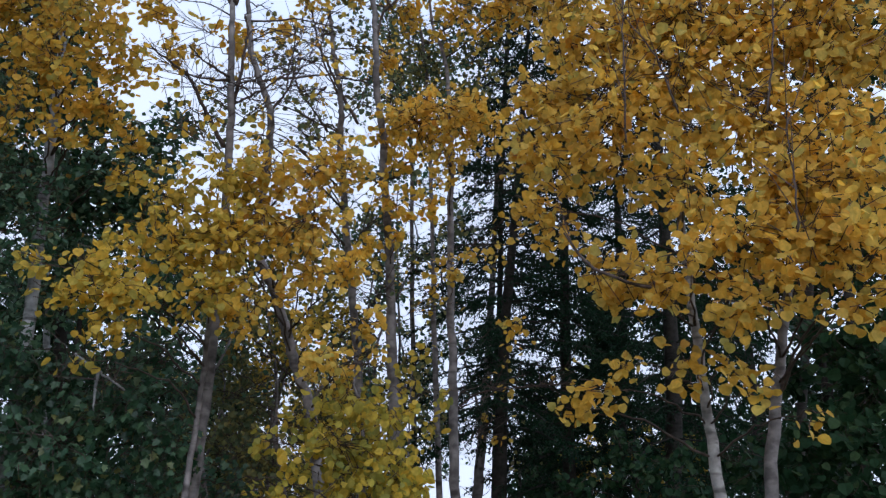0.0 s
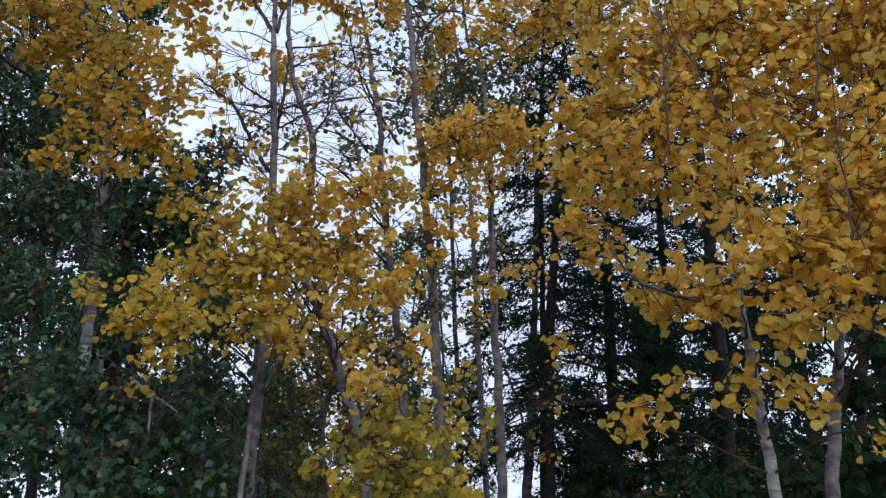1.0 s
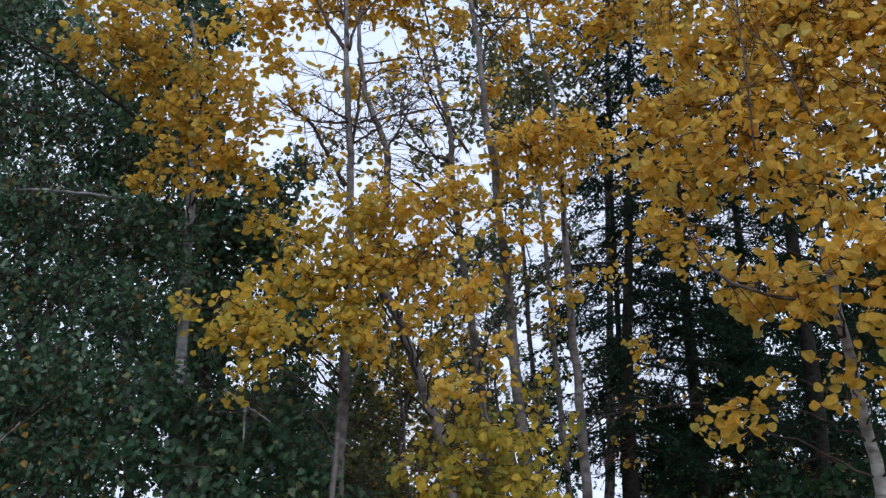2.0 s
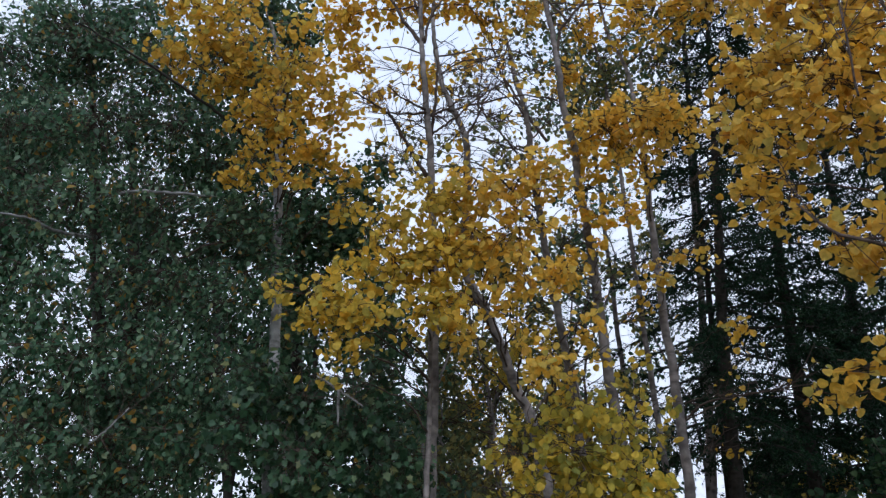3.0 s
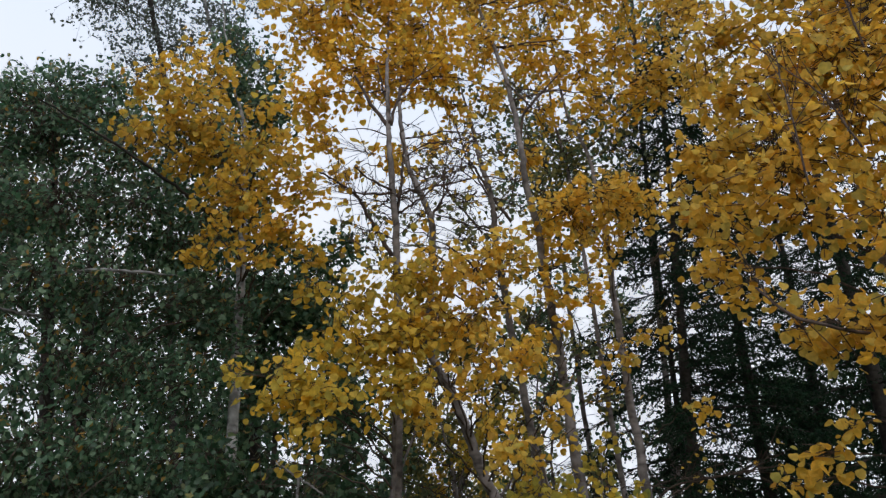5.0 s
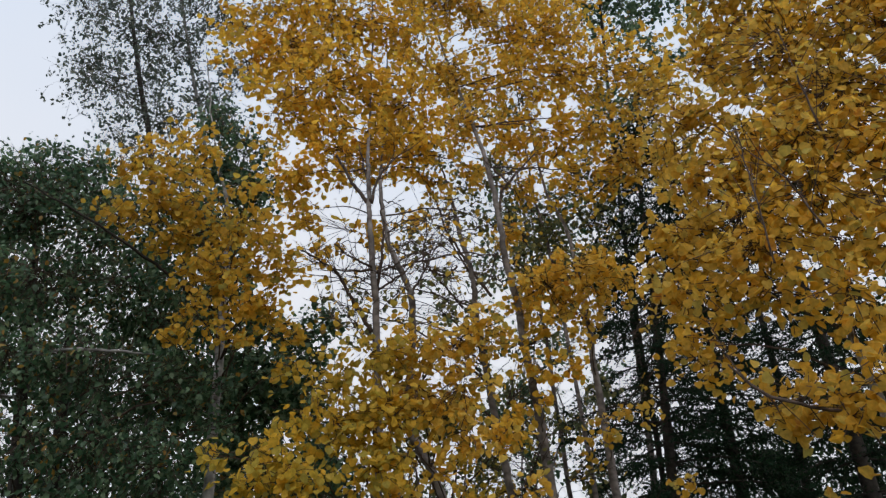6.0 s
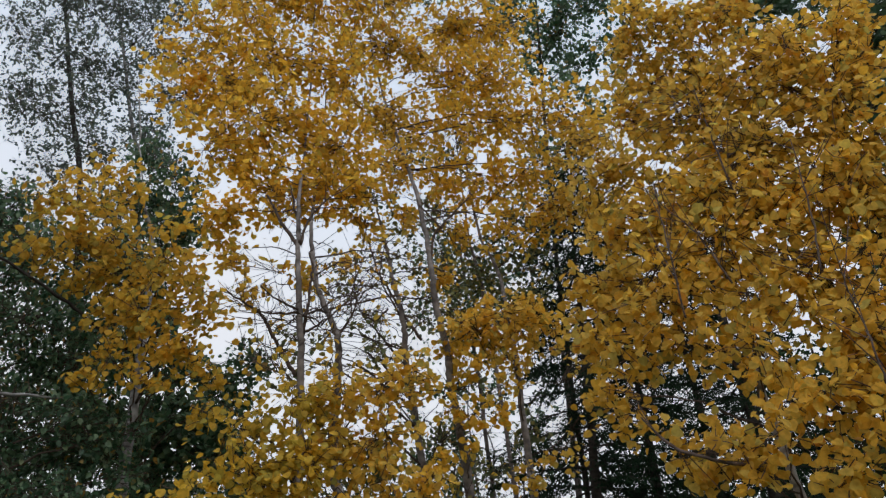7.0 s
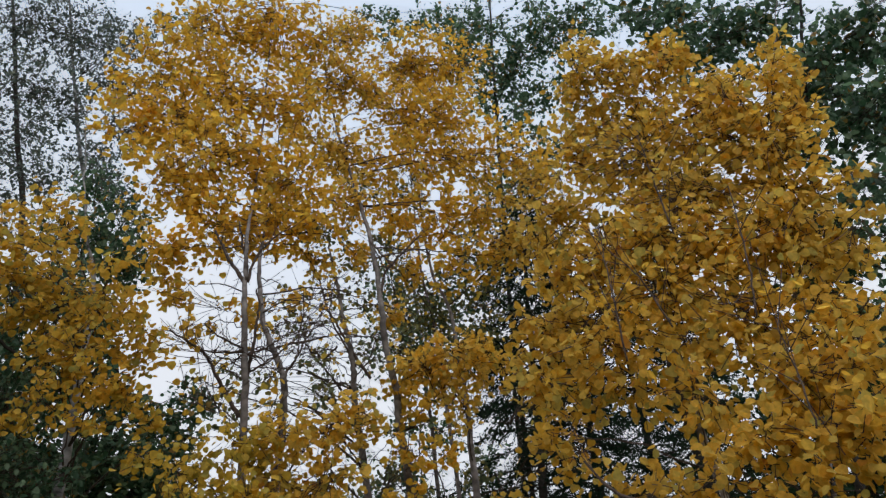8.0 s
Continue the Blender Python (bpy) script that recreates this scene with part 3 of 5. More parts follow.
B_TOP = [
    (-2.63, 4.23, 7.90, 0.50),
    (-2.27, 4.58, 8.97, 0.64),
    (-1.75, 4.81, 9.32, 0.58),
    (-1.22, 4.98, 9.21, 0.49),
    (-2.67, 4.05, 6.88, 0.32),
    (-2.30, 4.28, 7.08, 0.52),
    (-1.96, 4.59, 7.75, 0.60),
    (-1.46, 4.78, 7.79, 0.57),
    (-2.22, 4.17, 6.10, 0.44),
    (-1.86, 4.34, 6.43, 0.52),
    (-1.47, 4.63, 6.58, 0.47),
    (-2.17, 4.20, 5.34, 0.30),
    (-1.84, 4.35, 5.73, 0.37),
    (-1.49, 4.49, 5.80, 0.37),
    (-1.17, 4.72, 6.02, 0.35),
    (-1.60, 4.59, 4.91, 0.18),
    (-1.89, 4.33, 4.63, 0.13),
    (-2.08, 4.24, 4.96, 0.17),
    (-2.93, 4.03, 7.42, 0.21),
]
B_LOW = [
    (-1.61, 3.84, 3.21, 0.23),
    (-1.36, 3.93, 3.40, 0.22),
    (-1.52, 3.87, 2.94, 0.21),
    (-1.30, 3.95, 3.07, 0.21),
    (-1.35, 3.93, 2.69, 0.19),
    (-1.75, 3.78, 2.94, 0.12),
    (-1.87, 3.57, 2.74, 0.17),
    (-1.68, 3.66, 2.61, 0.18),
    (-1.95, 3.53, 2.60, 0.13),
    (-1.79, 3.61, 2.44, 0.0924),
    (-1.87, 3.57, 2.26, 0.0655),
    (-1.88, 3.71, 3.37, 0.10),
    (-2.13, 3.42, 2.75, 0.0806),
]
B_BOUGH = [
    (-1.53, 4.40, 3.91, 0.018),
    (-1.58, 4.32, 4.01, 0.01583),
    (-1.64, 4.21, 4.13, 0.01367),
    (-1.69, 4.11, 4.24, 0.0115),
    (-1.74, 4.04, 4.29, 0.009333),
    (-1.85, 3.95, 4.35, 0.007167),
    (-1.94, 3.86, 4.39, 0.005),
]
B_FORK = [
    (-1.48, 4.11, 4.87, 0.018),
    (-1.55, 4.11, 5.00, 0.016),
    (-1.63, 4.11, 5.13, 0.014),
    (-1.69, 4.10, 5.27, 0.012),
    (-1.76, 4.07, 5.42, 0.01),
]
B_SIDE = [
    (-1.44, 4.22, 4.30, 0.01),
    (-1.36, 4.21, 4.32, 0.008),
    (-1.30, 4.20, 4.33, 0.006),
    (-1.23, 4.18, 4.37, 0.004),
]
B_SIDE_LOW = [
    (-1.44, 4.21, 4.30, 0.009),
    (-1.37, 4.23, 4.28, 0.0065),
    (-1.30, 4.26, 4.23, 0.004),
]
B_WEST = [
    (-1.47, 4.20, 4.32, 0.011),
    (-1.58, 4.15, 4.30, 0.008667),
    (-1.67, 4.09, 4.28, 0.006333),
    (-1.74, 4.03, 4.28, 0.004),
]
B_WEST_HIGH = [
    (-1.47, 4.19, 4.34, 0.01),
    (-1.57, 4.10, 4.37, 0.008),
    (-1.63, 4.03, 4.39, 0.006),
    (-1.68, 3.94, 4.42, 0.004),
]
B_EAST = [
    (-1.46, 4.28, 4.18, 0.01),
    (-1.37, 4.29, 4.24, 0.0086),
    (-1.25, 4.28, 4.31, 0.0072),
    (-1.13, 4.27, 4.40, 0.0058),
    (-1.03, 4.27, 4.46, 0.0044),
    (-0.94, 4.27, 4.51, 0.003),
]
B_HIGH_WEST = [
    (-1.47, 4.10, 4.89, 0.015),
    (-1.49, 4.11, 5.10, 0.012),
    (-1.54, 4.12, 5.30, 0.009),
    (-1.58, 4.10, 5.52, 0.006),
]
B_HIGH_EAST = [
    (-1.46, 4.11, 4.88, 0.012),
    (-1.42, 4.09, 5.06, 0.01),
    (-1.35, 4.11, 5.22, 0.008),
    (-1.27, 4.15, 5.35, 0.006),
    (-1.12, 4.19, 5.49, 0.004),
]
B_ARC = [
    (-1.48, 4.32, 4.10, 0.014),
    (-1.42, 4.24, 4.35, 0.01225),
    (-1.39, 4.19, 4.53, 0.0105),
    (-1.37, 4.16, 4.68, 0.00875),
    (-1.39, 4.12, 4.81, 0.007),
]
broadleaf("aspen_tree", "straight aspen with a golden crown and long low boughs", "aspen", ASPENS, B_TRUNK, [(*c[:3], c[3] * 1.15) for c in B_TOP], "round", AMBER, ASPEN_BARK, 0.050, 1.3, 300, girth=0.72, per_twig=8, bare=B_BARE, boughs=[B_BOUGH, B_FORK, B_SIDE, B_SIDE_LOW, B_WEST, B_WEST_HIGH, B_EAST, B_HIGH_WEST, B_HIGH_EAST, B_ARC], twig_r=0.003)
broadleaf("aspen_sapling", "slender yellow-green aspen sapling in front of a straight trunk", "aspen", ASPENS, [(p[0] + 0.1, p[1] - 0.4, p[2], p[3] * 0.3) for p in B_TRUNK[:5]], [(*c[:3], c[3] * 1.25) for c in B_LOW], "round", LIME, ASPEN_BARK, 0.043, 1.15, 300)
C_BARE = [
    (-1.09, 4.56, 4.44, 0.18),
    (-1.03, 4.58, 4.70, 0.18),
    (-1.19, 4.54, 4.82, 0.18),
    (-1.20, 3.94, 3.01, 0.12),
    (-1.04, 4.57, 4.95, 0.19),
    (-1.51, 4.32, 4.29, 0.14),
]
C_TRUNK = [
    (-0.58, 5.19, -0.05, 0.0779),
    (-0.74, 5.15, 0.91, 0.0635),
    (-0.93, 5.10, 2.11, 0.0577),
    (-1.05, 5.07, 2.46, 0.056),
    (-1.14, 4.98, 2.77, 0.054),
    (-1.25, 4.91, 3.07, 0.05),
    (-1.34, 4.86, 3.26, 0.048),
    (-1.35, 4.77, 3.51, 0.045),
    (-1.30, 4.67, 3.74, 0.042),
    (-1.26, 4.57, 3.94, 0.04),
    (-1.23, 4.44, 4.17, 0.038),
    (-1.25, 4.40, 4.27, 0.035),
    (-1.33, 4.33, 4.48, 0.032),
    (-1.38, 4.31, 4.66, 0.03),
    (-1.43, 4.32, 4.96, 0.027),
    (-1.47, 4.36, 5.37, 0.022),
    (-1.60, 4.95, 6.80, 0.016),
    (-1.68, 5.19, 8.72, 0.003),
]
C_LOW = [
    (-1.11, 4.14, 3.58, 0.21),
    (-0.83, 4.21, 3.61, 0.23),
    (-0.62, 4.25, 3.71, 0.15),
    (-1.12, 4.14, 3.22, 0.22),
    (-0.85, 4.21, 3.25, 0.22),
    (-1.12, 4.14, 2.81, 0.21, 0.6),
    (-0.83, 4.21, 2.91, 0.20, 0.5),
    (-0.59, 4.25, 2.96, 0.15),
    (-0.64, 4.11, 2.36, 0.16),
    (-0.87, 4.33, 2.61, 0.11, 0.4),
    (-0.50, 4.26, 2.63, 0.11),
    (-0.41, 4.27, 2.47, 0.0632),
    (-1.26, 4.10, 2.56, 0.0986),
]
C_TOP = [
    (-0.85, 5.32, 9.89, 0.36),
    (-1.04, 5.15, 8.60, 0.39),
    (-1.00, 5.03, 7.25, 0.37),
    (-0.62, 5.36, 8.67, 0.32),
    (-0.83, 5.06, 6.50, 0.32),
    (-1.10, 5.01, 5.69, 0.19),
    (-1.30, 4.82, 5.20, 0.11),
    (-0.76, 5.21, 5.93, 0.19),
    (-0.53, 5.37, 5.27, 0.18),
    (-0.30, 5.39, 4.77, 0.17),
]
C_BOUGH_EAST = [
    (-1.22, 4.41, 4.22, 0.011),
    (-1.16, 4.40, 4.30, 0.00925),
    (-1.11, 4.39, 4.38, 0.0075),
    (-1.07, 4.37, 4.46, 0.00575),
    (-1.01, 4.36, 4.54, 0.004),
]
C_BOUGH_WEST = [
    (-1.29, 4.38, 4.38, 0.007),
    (-1.39, 4.30, 4.41, 0.005667),
    (-1.51, 4.29, 4.33, 0.004333),
    (-1.66, 4.27, 4.25, 0.003),
]
C_BOUGH_LOW = [
    (-1.48, 4.61, 3.30, 0.01),
    (-1.42, 4.66, 3.38, 0.011),
    (-1.34, 4.71, 3.48, 0.012),
    (-1.29, 4.76, 3.58, 0.013),
]
C_ARC = [
    (-1.12, 4.38, 4.37, 0.007),
    (-1.11, 4.35, 4.51, 0.005667),
    (-1.07, 4.30, 4.68, 0.004333),
    (-1.07, 4.25, 4.82, 0.003),
]
C_ARC_LOW = [
    (-1.36, 4.32, 4.63, 0.006),
    (-1.28, 4.40, 4.56, 0.005),
    (-1.11, 4.43, 4.57, 0.004),
    (-0.94, 4.43, 4.63, 0.003),
]
C_ARC_HIGH = [
    (-1.38, 4.28, 4.70, 0.006),
    (-1.20, 4.28, 4.79, 0.005125),
    (-1.00, 4.37, 4.77, 0.00425),
    (-0.76, 4.51, 4.68, 0.003375),
    (-0.61, 4.63, 4.58, 0.0025),
]
broadleaf("aspen_tree", "crooked aspen with a bent trunk and yellow leaves", "aspen", ASPENS, C_TRUNK, [(*c[:3], c[3] * 1.25, 0.68 * (*c, 1.0)[4]) for c in C_LOW] + C_TOP, "round", GOLD, ASPEN_BARK, 0.044, 1.7, 300, girth=0.68, bare=C_BARE, boughs=[C_BOUGH_EAST, C_BOUGH_WEST, C_BOUGH_LOW, C_ARC, C_ARC_LOW, C_ARC_HIGH], twig_r=0.003)
D_BARE = [
    (-0.31, 5.84, 3.47, 0.20),
    (-0.26, 5.84, 3.06, 0.19),
    (-0.63, 5.82, 2.62, 0.17),
    (-0.23, 5.85, 4.27, 0.21),
    (-0.35, 5.97, 5.36, 0.23),
    (-0.53, 5.96, 6.00, 0.24),
    (-0.25, 5.97, 5.82, 0.23),
]
D_TRUNK = [
    (-0.27, 5.72, -0.05, 0.0899),
    (-0.31, 5.71, 0.86, 0.0732),
    (-0.37, 5.73, 2.02, 0.066),
    (-0.41, 5.70, 2.65, 0.058),
    (-0.44, 5.60, 3.31, 0.052),
    (-0.45, 5.49, 3.64, 0.049),
    (-0.49, 5.26, 4.12, 0.043),
    (-0.49, 5.12, 4.39, 0.041),
    (-0.54, 4.99, 4.76, 0.038),
    (-0.55, 4.91, 5.05, 0.035),
    (-0.57, 4.90, 5.38, 0.033),
    (-0.60, 4.91, 5.67, 0.03),
    (-0.66, 4.94, 6.08, 0.027),
    (-0.92, 5.25, 7.40, 0.022),
    (-1.17, 5.55, 8.87, 0.0164),
    (-1.29, 5.70, 9.92, 0.003),
]
D_TOP = [
    (-0.16, 5.79, 9.63, 0.60),
    (-0.29, 5.65, 8.41, 0.58),
    (0.37, 5.91, 9.56, 0.60),
    (0.26, 5.79, 8.26, 0.63),
    (-0.14, 5.66, 7.48, 0.50, 0.75),
    (0.52, 5.78, 7.48, 0.50, 0.75),
    (-0.50, 5.63, 6.72, 0.31),
    (0.0477, 5.66, 6.65, 0.42, 0.75),
    (0.55, 5.77, 6.75, 0.35, 0.75),
    (0.45, 5.65, 5.95, 0.29, 0.75),
    (1.12, 5.70, 7.48, 0.42),
    (0.11, 5.66, 6.01, 0.28, 0.75),
    (-0.36, 5.65, 6.07, 0.22),
    (-0.72, 5.61, 7.63, 0.38),
]
D_LOW = [
    (-0.42, 5.18, 3.82, 0.20),
    (-0.20, 5.20, 3.83, 0.18),
    (-0.39, 5.19, 4.28, 0.23),
    (-0.63, 5.16, 3.43, 0.13),
    (-0.37, 5.19, 3.54, 0.12),
]
D_EAST = [
    (-0.55, 4.91, 5.06, 0.0121),
    (-0.51, 4.88, 5.38, 0.0123),
    (-0.37, 4.87, 5.56, 0.0111),
    (-0.15, 4.87, 5.79, 0.00564),
]
D_EAST_LOW = [
    (-0.42, 4.85, 5.45, 0.00932),
    (-0.52, 4.84, 5.60, 0.00833),
    (-0.63, 4.83, 5.78, 0.00423),
]
broadleaf("aspen_tree", "tall grey-barked aspen with a sparse amber crown", "aspen", ASPENS, D_TRUNK, [(*c[:3], c[3] * 1.15, *c[4:]) for c in D_TOP] + D_LOW, "round", AMBER, ASPEN_BARK, 0.050, 1.35, 300, girth=0.74, per_twig=8, bare=D_BARE, boughs=[D_EAST, D_EAST_LOW], twig_r=0.003)
E_BARE = [
    (0.35, 5.97, 4.33, 0.19),
    (0.28, 5.97, 3.72, 0.18),
    (0.36, 5.97, 2.46, 0.15),
    (0.76, 5.80, 2.44, 0.19),
    (0.26, 5.97, 2.05, 0.17),
    (-0.11, 5.98, 2.42, 0.15),
    (0.26, 5.97, 5.62, 0.21),
]
E_TRUNK = [
    (0.11, 5.85, -0.05, 0.0756),
    (0.11, 5.85, 0.73, 0.0616),
    (0.0973, 5.85, 1.61, 0.056),
    (0.0834, 5.85, 2.40, 0.0523),
    (0.0636, 5.85, 3.37, 0.0451),
    (0.0725, 5.85, 4.45, 0.036),
    (0.0328, 5.85, 5.54, 0.0255),
    (-0.13, 5.92, 6.25, 0.0207),
    (-0.19, 6.05, 7.89, 0.0133),
    (-0.22, 6.12, 8.87, 0.003),
]
E_LOW = [
    (0.0283, 5.2, 4.55, 0.312, 0.65),
    (-0.21, 5.2, 4.55, 0.299, 0.65),
    (0.22, 5.2, 4.65, 0.221, 0.65),
    (0.0277, 5.2, 4.18, 0.182, 0.65),
    (0.37, 5.32, 4.56, 0.195, 0.65),
    (0.0734, 5.46, 3.34, 0.13, 0.5),
    (0.31, 5.45, 3.49, 0.13, 0.5),
    (0.52, 5.44, 2.87, 0.13, 0.4),
    (1.17, 5.42, 6.74, 0.31),
    (0.71, 5.5, 6.08, 0.26),
    (1.14, 5.43, 5.95, 0.23),
]
E_BOUGH = [
    (0.10, 5.85, 2.28, 0.00858),
    (0.30, 5.78, 2.41, 0.007475),
    (0.66, 5.68, 2.44, 0.006325),
    (1.00, 5.50, 2.45, 0.003094),
]
broadleaf("aspen_tree", "slim upright aspen with scattered golden leaves", "aspen", ASPENS, E_TRUNK, [(*c[:3], c[3] * 1.2, *c[4:]) for c in E_LOW], "round", GOLD, ASPEN_BARK, 0.046, 1.7, 300, girth=0.72, bare=E_BARE, boughs=[E_BOUGH], twig_r=0.0034)
F_TRUNK = [
    (0.00507, 6.76, -0.05, 0.0549),
    (-0.011, 6.76, 0.73, 0.0447),
    (-0.0307, 6.76, 1.61, 0.0406),
    (-0.0762, 6.76, 2.85, 0.0358),
    (-0.11, 6.76, 4.25, 0.0291),
    (-0.18, 6.76, 5.93, 0.0257),
    (-0.27, 6.69, 6.79, 0.0172),
    (-0.29, 6.69, 8.14, 0.0114),
    (-0.29, 6.69, 8.95, 0.003),
]
F_TOP = [
    (-0.56, 7.00, 6.54, 0.41, 0.5),
    (-0.16, 7.02, 6.24, 0.40, 0.5),
    (0.30, 7.01, 6.55, 0.38, 0.5),
    (-0.30, 7.01, 6.95, 0.42, 0.5),
    (0.56, 7.00, 6.08, 0.30, 0.5),
    (-0.31, 6.75, 3.88, 0.23),
    (0.093, 6.76, 4.25, 0.23),
    (-0.13, 6.76, 3.41, 0.20),
    (-0.29, 6.75, 2.79, 0.19),
    (-0.13, 6.76, 2.21, 0.19),
    (0.79, 6.92, 7.76, 0.45),
    (0.38, 6.95, 6.89, 0.43, 0.5),
    (-0.23, 6.96, 6.30, 0.37, 0.5),
]
F_HIGH = [
    (-1.46, 6.26, 7.26, 0.31),
    (-0.94, 6.36, 6.82, 0.30),
    (-0.52, 6.68, 7.37, 0.32),
    (0.30, 6.70, 7.25, 0.30),
    (0.54, 6.69, 6.66, 0.29),
    (-0.72, 6.39, 5.70, 0.26, 0.5),
    (-0.19, 6.70, 6.12, 0.29),
    (0.26, 6.70, 5.75, 0.27),
    (-0.36, 6.69, 8.15, 0.32),
    (-0.92, 6.37, 8.04, 0.31),
]
broadleaf("aspen_tree", "thin aspen with sparse olive-green leaves", "aspen", GREENS, F_TRUNK, F_TOP + F_HIGH, "round", OLIVE, ASPEN_BARK, 0.044, 0.8, 150, girth=0.75)
G_TRUNK = [
    (0.26, 7.80, -0.05, 0.076),
    (0.30, 7.79, 0.73, 0.0619),
    (0.36, 7.79, 1.62, 0.0563),
    (0.45, 7.79, 2.54, 0.0472),
    (0.57, 7.78, 3.95, 0.0359),
    (0.66, 7.77, 5.38, 0.0278),
    (0.71, 7.77, 6.24, 0.003),
]
G_BARE = [
    (0.29, 7.79, 3.29, 0.29),
    (0.28, 7.79, 2.30, 0.28),
    (0.70, 7.77, 2.30, 0.28),
    (0.37, 7.79, 4.23, 0.26),
    (0.0948, 7.80, 1.73, 0.25),
    (0.57, 7.78, 1.73, 0.25),
]
broadleaf("aspen_tree", "slim bare aspen trunk with thin dead twigs", "aspen", ASPENS, G_TRUNK, G_BARE[:1], "round", OLIVE, ASPEN_BARK, 0.05, 0.2, 0, bare=G_BARE[1:])
K_TRUNK = [
    (-0.27, 8.06, -0.05, 0.0567),
    (-0.28, 8.06, 0.73, 0.0462),
    (-0.30, 8.05, 1.62, 0.042),
    (-0.35, 8.05, 3.35, 0.0364),
    (-0.40, 8.05, 5.52, 0.0287),
    (-0.46, 8.05, 7.55, 0.0241),
    (-0.50, 8.04, 8.77, 0.003),
]
K_TOP = [
    (-0.70, 7.77, 7.34, 0.47, 0.5),
    (-0.18, 7.80, 7.19, 0.46, 0.5),
    (0.34, 7.79, 7.54, 0.43, 0.5),
    (-0.61, 7.78, 6.58, 0.41),
    (-0.0288, 7.80, 6.43, 0.40, 0.5),
    (0.55, 7.78, 6.92, 0.38, 0.5),
    (0.47, 7.79, 6.17, 0.33),
    (-0.45, 7.79, 6.01, 0.32),
    (-0.70, 7.70, 7.16, 0.46, 0.4),
    (-0.12, 7.74, 6.81, 0.45, 0.5),
    (0.42, 7.73, 6.91, 0.42, 0.5),
    (0.41, 7.73, 6.21, 0.36),
    (-0.89, 7.68, 6.36, 0.37, 0.4),
]
broadleaf("aspen_tree", "thin green-leaved aspen behind the golden stand", "aspen", GREENS, K_TRUNK, K_TOP, "disc", GREEN, ASPEN_BARK, 0.048, 0.8, 0, spread=0.8, girth=0.8)
H_BARE = [
    (-1.31, 5.51, 5.34, 0.21),
    (-1.17, 5.54, 4.95, 0.2),
    (-0.69, 5.63, 4.94, 0.17),
    (-1.07, 5.56, 4.56, 0.2),
    (-0.84, 5.49, 4.09, 0.22),
    (-0.63, 5.51, 3.73, 0.21),
    (-0.52, 5.53, 3.15, 0.21),
    (-0.55, 5.52, 4.10, 0.2),
]
H_TRUNK = [
    (-0.58, 6.35, -0.05, 0.0701),
    (-0.67, 6.34, 1.24, 0.0571),
    (-0.77, 6.32, 2.76, 0.0519),
    (-0.85, 6.02, 3.60, 0.048),
    (-0.89, 5.49, 4.49, 0.04),
    (-0.88, 5.37, 4.69, 0.038),
    (-0.89, 5.28, 4.92, 0.034),
    (-0.93, 5.25, 5.13, 0.032),
    (-0.97, 5.28, 5.34, 0.029),
    (-1.01, 5.30, 5.63, 0.025),
    (-1.08, 5.35, 6.02, 0.018),
    (-1.17, 5.45, 6.50, 0.004),
]
H_TOP = [
    (-1.19, 5.66, 4.72, 0.24),
    (-1.41, 5.60, 5.04, 0.24),
    (-0.89, 5.71, 4.69, 0.21),
    (-0.81, 5.73, 5.12, 0.21),
    (-1.56, 5.56, 5.69, 0.29),
    (-1.17, 5.66, 5.88, 0.26),
    (-1.92, 5.44, 4.55, 0.22),
    (-2.14, 5.36, 4.89, 0.2),
    (-0.85, 5.72, 5.87, 0.26),
    (-1.64, 5.53, 4.38, 0.2),
]
H_BOUGH = [
    (-0.85, 5.33, 4.76, 0.011),
    (-0.96, 5.24, 5.00, 0.0095),
    (-1.03, 5.22, 5.15, 0.008),
    (-1.06, 5.18, 5.32, 0.0065),
    (-0.99, 5.10, 5.56, 0.005),
]
H_STEM = [
    (-0.73, 5.36, 4.64, 0.015),
    (-0.83, 5.31, 4.81, 0.01383),
    (-0.92, 5.26, 4.97, 0.01267),
    (-0.99, 5.21, 5.13, 0.0115),
    (-1.07, 5.16, 5.28, 0.01033),
    (-1.10, 5.12, 5.42, 0.009167),
    (-1.14, 5.06, 5.58, 0.008),
]
H_SIDE = [
    (-1.00, 5.42, 4.59, 0.01),
    (-1.11, 5.32, 4.75, 0.0085),
    (-1.22, 5.25, 4.88, 0.007),
    (-1.28, 5.19, 5.00, 0.0055),
    (-1.28, 5.08, 5.20, 0.004),
]
H_TWIG_EAST = [
    (-1.00, 5.23, 4.93, 0.011),
    (-1.10, 5.25, 4.85, 0.008),
    (-1.18, 5.24, 4.82, 0.005),
]
H_TWIG_WEST = [
    (-0.89, 5.38, 4.67, 0.008),
    (-0.77, 5.36, 4.78, 0.006333),
    (-0.67, 5.29, 4.96, 0.004667),
    (-0.64, 5.23, 5.12, 0.003),
]
H_TWIG_LOW = [
    (-0.88, 5.44, 4.58, 0.009),
    (-0.98, 5.37, 4.64, 0.007333),
    (-1.08, 5.36, 4.60, 0.005667),
    (-1.18, 5.27, 4.68, 0.004),
]
